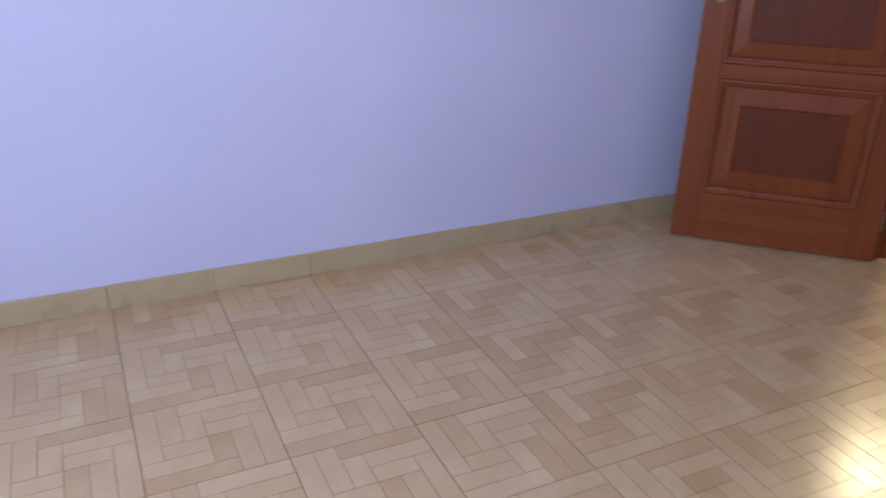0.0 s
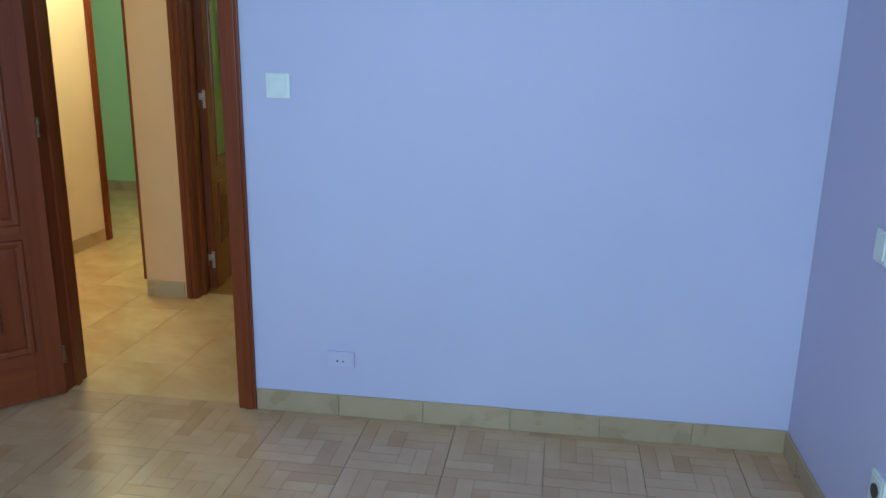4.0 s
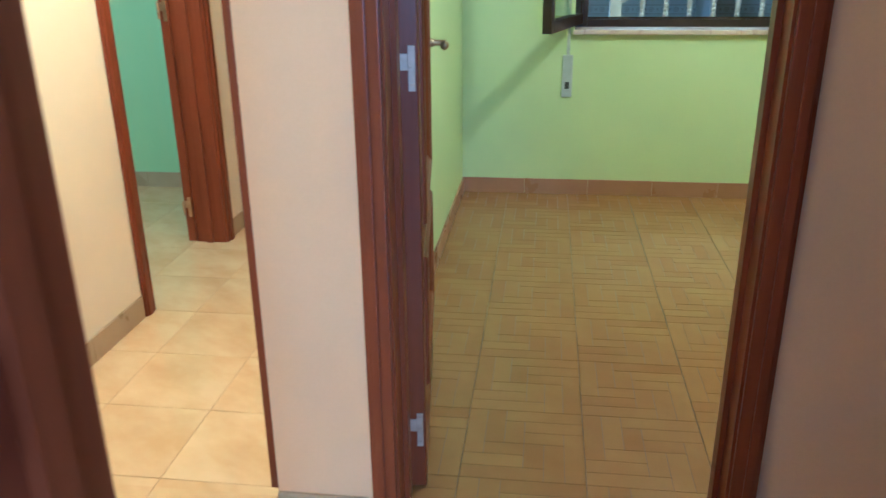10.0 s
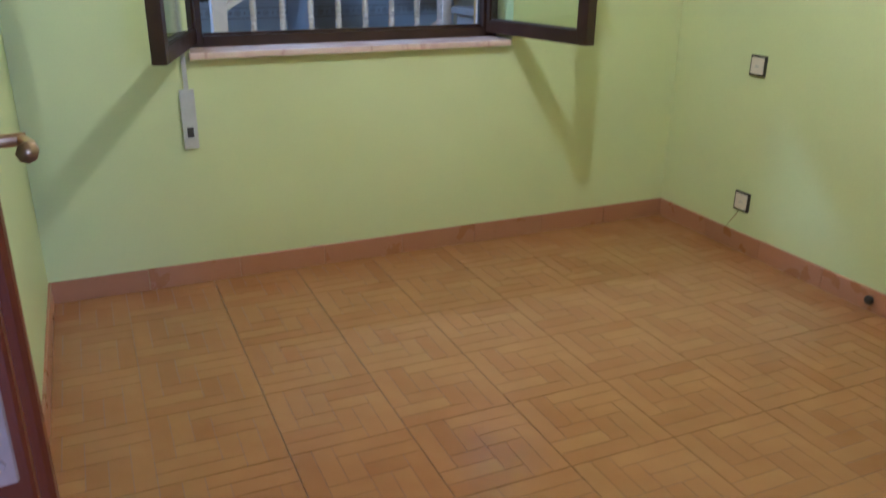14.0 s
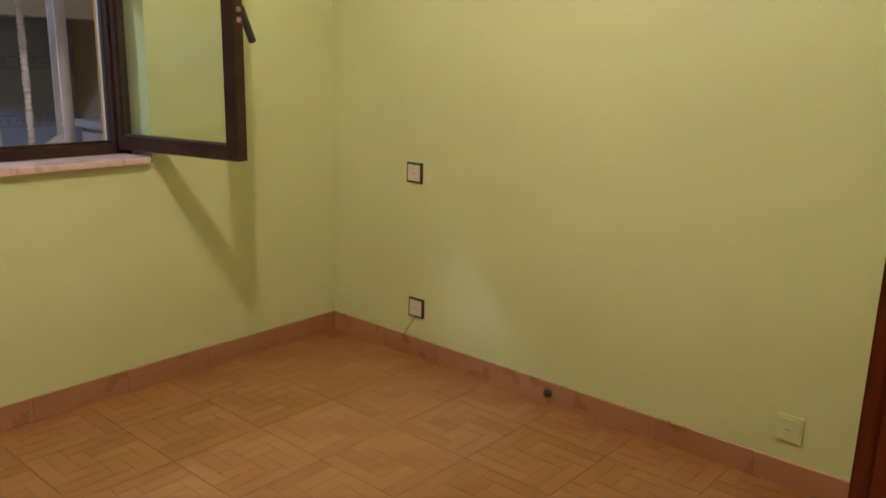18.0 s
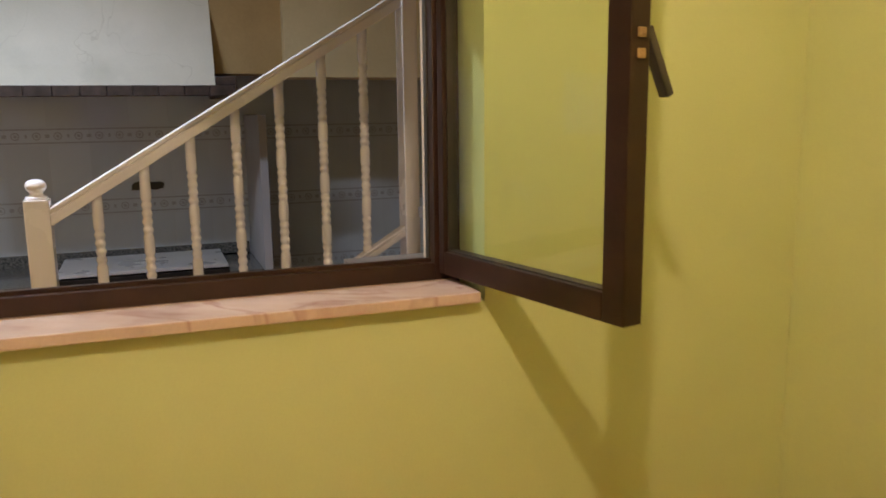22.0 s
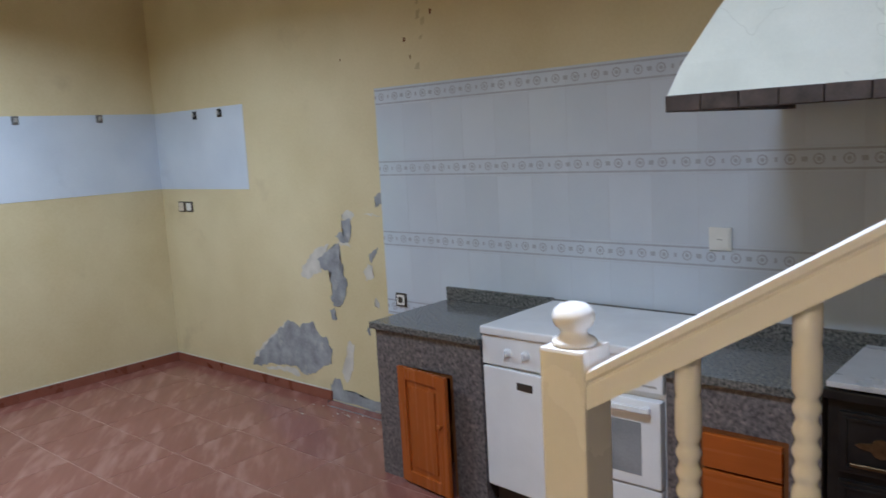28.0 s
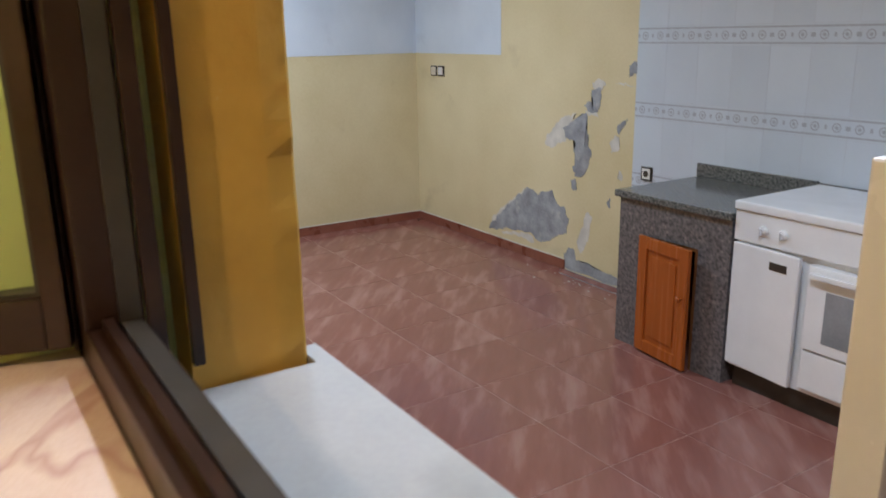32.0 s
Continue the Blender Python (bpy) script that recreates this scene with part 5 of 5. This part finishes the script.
structure("ceiling_beam", boxes((0.95, KR, 6.45, 6.75, 1.42, 1.62), (0.95, KR, 6.45, KY, 1.62, 1.87)), YELLOW, "yellow plastered beam under the upper stairs", "beam")

crack = thing("tile_damage", "broken hole in the wall tiles over the range", "wall damage", pose(0, KY - 0.0125, 0), kind="structure")
part("hole", blob([(0.16, 0.80), (0.175, 0.84), (0.32, 0.845), (0.35, 0.83), (0.345, 0.80), (0.23, 0.793)], 0.003, 3, 0.006), DARK_PLASTIC, crack)


# ---- stairs ----
stairs = thing("staircase", "grey marble stairs along the wall", "stairs", kind="structure")
for k in range(-7, 4):
    x, z = 0.865 + 0.27 * k, 0.75 + 0.165 * k
    part("tread", boxes((x, x + 0.305, YO + 0.002, 4.93, z - 0.035, z), bevel=0.004), MARBLE_GREY, stairs)
    part("riser", boxes((x + 0.02, x + 0.29, YO + 0.004, 4.90, max(KZ, z - 0.20), z - 0.036)), MARBLE_GREY, stairs)

rail = thing("stair_railing", "ivory painted wooden stair railing with turned balusters", "railing", pose(0, 5.01, 0))
SL = 0.602


def bar_along(x0, z0, x1, z1, h, d):
    """A bar from (x0, z0) to (x1, z1): height h below its top line, depth d."""
    bm = bmesh.new()
    prof = [(-d / 2, -h), (-d / 2, -h * 0.42), (-d * 0.40, -h * 0.34), (-d / 2, -h * 0.26), (-d / 2, -h * 0.08), (-d * 0.36, 0), (d * 0.36, 0), (d / 2, -h * 0.08), (d / 2, -h * 0.26), (d * 0.40, -h * 0.34), (d / 2, -h * 0.42), (d / 2, -h)]
    a = [bm.verts.new((x0, y, z0 + z)) for y, z in prof]
    b = [bm.verts.new((x1, y, z1 + z)) for y, z in prof]
    n = len(prof)
    for j in range(n):
        bm.faces.new((a[j], a[(j + 1) % n], b[(j + 1) % n], b[j]))
    bm.faces.new(a)
    bm.faces.new(b[::-1])
    return bm


part("handrail", bar_along(-0.032, 0.963, 1.104, 0.963 + SL * 1.136, 0.056, 0.062), IVORY_PAINT, rail)
part("bottom_rail", bar_along(-0.032, 0.828 - SL * 1.117, 1.104, 0.828 + SL * 0.019, 0.035, 0.05), IVORY_PAINT, rail)
nw = part("newel_post", boxes((-0.098, -0.026, -0.036, 0.036, -0.02, 0.992), bevel=0.005), IVORY_PAINT, rail)
knob = [(0.031, 0.992), (0.0325, 0.997), (0.030, 1.001), (0.021, 1.004), (0.0185, 1.010), (0.0205, 1.015), (0.0265, 1.020), (0.0302, 1.028), (0.0305, 1.035), (0.0275, 1.043), (0.019, 1.050), (0.008, 1.053)]
part("newel_knob", moved(lathe(knob, 24), pose(-0.062, 0, 0)), IVORY_PAINT, nw, "", True)
part("end_post", boxes((1.104, 1.156, -0.04, 0.04, 0.60, HK), bevel=0.004), IVORY_PAINT, rail)


def baluster(h):
    """Turned baluster: plain drums alternate with strings of four beads."""
    prof = [(0.0165, 0.0), (0.0165, 0.028)]
    run = (h - 0.075) / 4
    for s in range(4):
        z = 0.028 + s * run
        for q in range(4):
            for f, r in ((0.0, 0.0122), (0.2, 0.0140), (0.36, 0.0160), (0.5, 0.0165), (0.64, 0.0160), (0.8, 0.0140)):
                prof.append((r, z + run * 0.15 * (q + f) + 0.002))
        prof += [(0.0122, z + run * 0.60 + 0.002), (0.0152, z + run * 0.64), (0.0168, z + run * 0.67), (0.0170, z + run * 0.80), (0.0168, z + run * 0.94), (0.0152, z + run * 0.98)]
    prof += [(0.0165, h - 0.045), (0.0165, h)]
    return lathe(prof, 14)


BAL = to_mesh("baluster", baluster(0.775), IVORY_PAINT, True)
for k in range(7):
    x = 0.105 + 0.1445 * k
    ob = new("baluster", BAL)
    ob.parent = rail
    ob.location = (x, 0, 0.828 + SL * (x - 1.085) - 0.015)


# ---- wall tiles of the kitchen ----
TW, TH, BH = 0.2215, 0.3133, 0.107
tiled = structure("trim_wall_tiles", boxes((-2.927, KR, KY - 0.0105, KY, 0.2315, 1.600), (0.8895, KR, KY - 0.0105, KY, KZ, 0.2315)), TILE_GROUT, "glazed white wall tiles with printed border rows", "wall tiles")
TILE = to_mesh("wall_tile", boxes((0.001, TW - 0.001, -0.005, 0, 0.001, TH - 0.001)), WALL_TILE)
bm = boxes((0.001, TW - 0.001, -0.005, 0, 0.001, BH - 0.001))
for z in (0.014, 0.092):
    box(bm, 0.001, TW - 0.001, -0.0056, -0.005, z - 0.0045, z + 0.0045, 1)
for cx in (TW * 0.25, TW * 0.75):
    for r0, r1, n in ((0.024, 0.017, 8), (0.010, 0.0, 6)):
        for j in range(n):
            a, b = 2 * math.pi * j / n, 2 * math.pi * (j + 1) / n
            pts = [(cx + r0 * math.cos(a), r0 * math.sin(a)), (cx + r0 * math.cos(b), r0 * math.sin(b)), (cx + r1 * math.cos(b), r1 * math.sin(b)), (cx + r1 * math.cos(a), r1 * math.sin(a))]
            if r1 == 0:
                pts = pts[:3]
            bm.faces.new([bm.verts.new((x, -0.0056, 0.053 + z)) for x, z in pts]).material_index = 1
for cx in (0.006, TW * 0.5, TW - 0.006):
    box(bm, cx - 0.006, cx + 0.006, -0.0056, -0.005, 0.043, 0.063, 1)
BORDER = to_mesh("border_tile", bm, [WALL_TILE, TILE_LINE])
for row in range(4):
    zb = 1.493 - row * (TH + BH)
    for c in range(int((KR + 2.925) / TW)):
        x = -2.925 + c * TW
        pieces = [("border_tile", BORDER, zb)]
        if row < 3 or x > 0.8:
            pieces.append(("wall_tile", TILE, zb - TH))
        for nm, me, z in pieces:
            ob = new(nm, me)
            ob.parent = tiled
            ob.location = (x, KY - 0.0062, z)


# ---- floor tiles ----
def parquet_mesh(s, mats, gap=0.0019):
    u = s / 6
    bm = boxes((0.0012, s - 0.0012, 0.0012, s - 0.0012, -0.007, -0.0009))
    for f in bm.faces:
        f.material_index = 1
    strips = []
    for a, b, c, d in ((0, 1, 2, 6), (1, 2, 3, 6), (2, 3, 3, 5)):      # three strips of one arm, turned four times about the centre
        for turn in range(4):
            strips.append((a, b, c, d))
            a, b, c, d = c, d, 6 - b, 6 - a
    for a, b, c, d in strips:
        g = gap / 2
        box(bm, a * u + g, b * u - g, c * u + g, d * u - g, -0.0009, 0.0)
    return to_mesh("floor_tile", bm, mats)


def clipped(x0, x1, y0, y1, s, ox, oy):
    """Grid cells that cover a rectangle, each with its cut size."""
    for i in range(math.floor((x0 - ox) / s), math.ceil((x1 - ox) / s)):
        for j in range(math.floor((y0 - oy) / s), math.ceil((y1 - oy) / s)):
            a, b, c, d = ox + i * s, ox + (i + 1) * s, oy + j * s, oy + (j + 1) * s
            yield a, b, c, d, max(a, x0), min(b, x1), max(c, y0), min(d, y1)


def parquet_floor(parent, x0, x1, y0, y1, s, ox, oy, mats):
    whole = parquet_mesh(s, mats)
    for a, b, c, d, p, q, r, t in clipped(x0, x1, y0, y1, s, ox, oy):
        if q - p < 0.01 or t - r < 0.01:
            continue
        me = whole
        if q - p < s - 1e-4 or t - r < s - 1e-4:
            me = whole.copy()
            for v in me.vertices:
                v.co.x, v.co.y = min(max(v.co.x, p - a), q - a), min(max(v.co.y, r - c), t - c)
        ob = new("floor_tile", me)
        ob.parent = parent
        ob.location = (a, c, 0)


def plain_floor(parent, x0, x1, y0, y1, s, ox, oy, material, z=0.0, gap=0.003, skip=None):
    whole = to_mesh("floor_tile", boxes((gap / 2, s - gap / 2, gap / 2, s - gap / 2, -0.006, 0)), material)
    for a, b, c, d, p, q, r, t in clipped(x0, x1, y0, y1, s, ox, oy):
        if q - p < 0.01 or t - r < 0.01 or (skip and skip((p + q) / 2, (r + t) / 2)):
            continue
        me = whole
        if q - p < s - 1e-4 or t - r < s - 1e-4:
            me = whole.copy()
            for v in me.vertices:
                v.co.x, v.co.y = min(max(v.co.x, p - a), q - a), min(max(v.co.y, r - c), t - c)
        ob = new("floor_tile", me)
        ob.parent = parent
        ob.location = (a, c, z)


parquet_floor(FLOOR_1, X1L, X1R, Y1B, YW1 + 0.02, 0.3185, -0.845 - 3 * 0.3185, -2.265 - 5 * 0.3185, [PARQUET, GROOVE])
parquet_floor(FLOOR_2, X2L, X2R, YQ - 0.05, YG, 0.3185, 0.93 - 6 * 0.3185, 2.955 - 6 * 0.3185, [PARQUET_2, GROOVE_2])
plain_floor(FLOOR_H, -3.3, 1.2, YW1 + 0.02, YQ - 0.05, 0.3185, -0.775 - 8 * 0.3185, 0.95 - 3 * 0.3185, HALLTILE, gap=0.0025)
plain_floor(FLOOR_H, -3.3, XP, YQ - 0.05, 3.8, 0.3185, -0.775 - 8 * 0.3185, 0.95 - 3 * 0.3185, HALLTILE, gap=0.0025)
plain_floor(FLOOR_K, KX - 0.28, KR, YO, KY, 0.43, -1.455 - 10 * 0.43, 5.45 - 3 * 0.43, RED_TILE, KZ, 0.004)
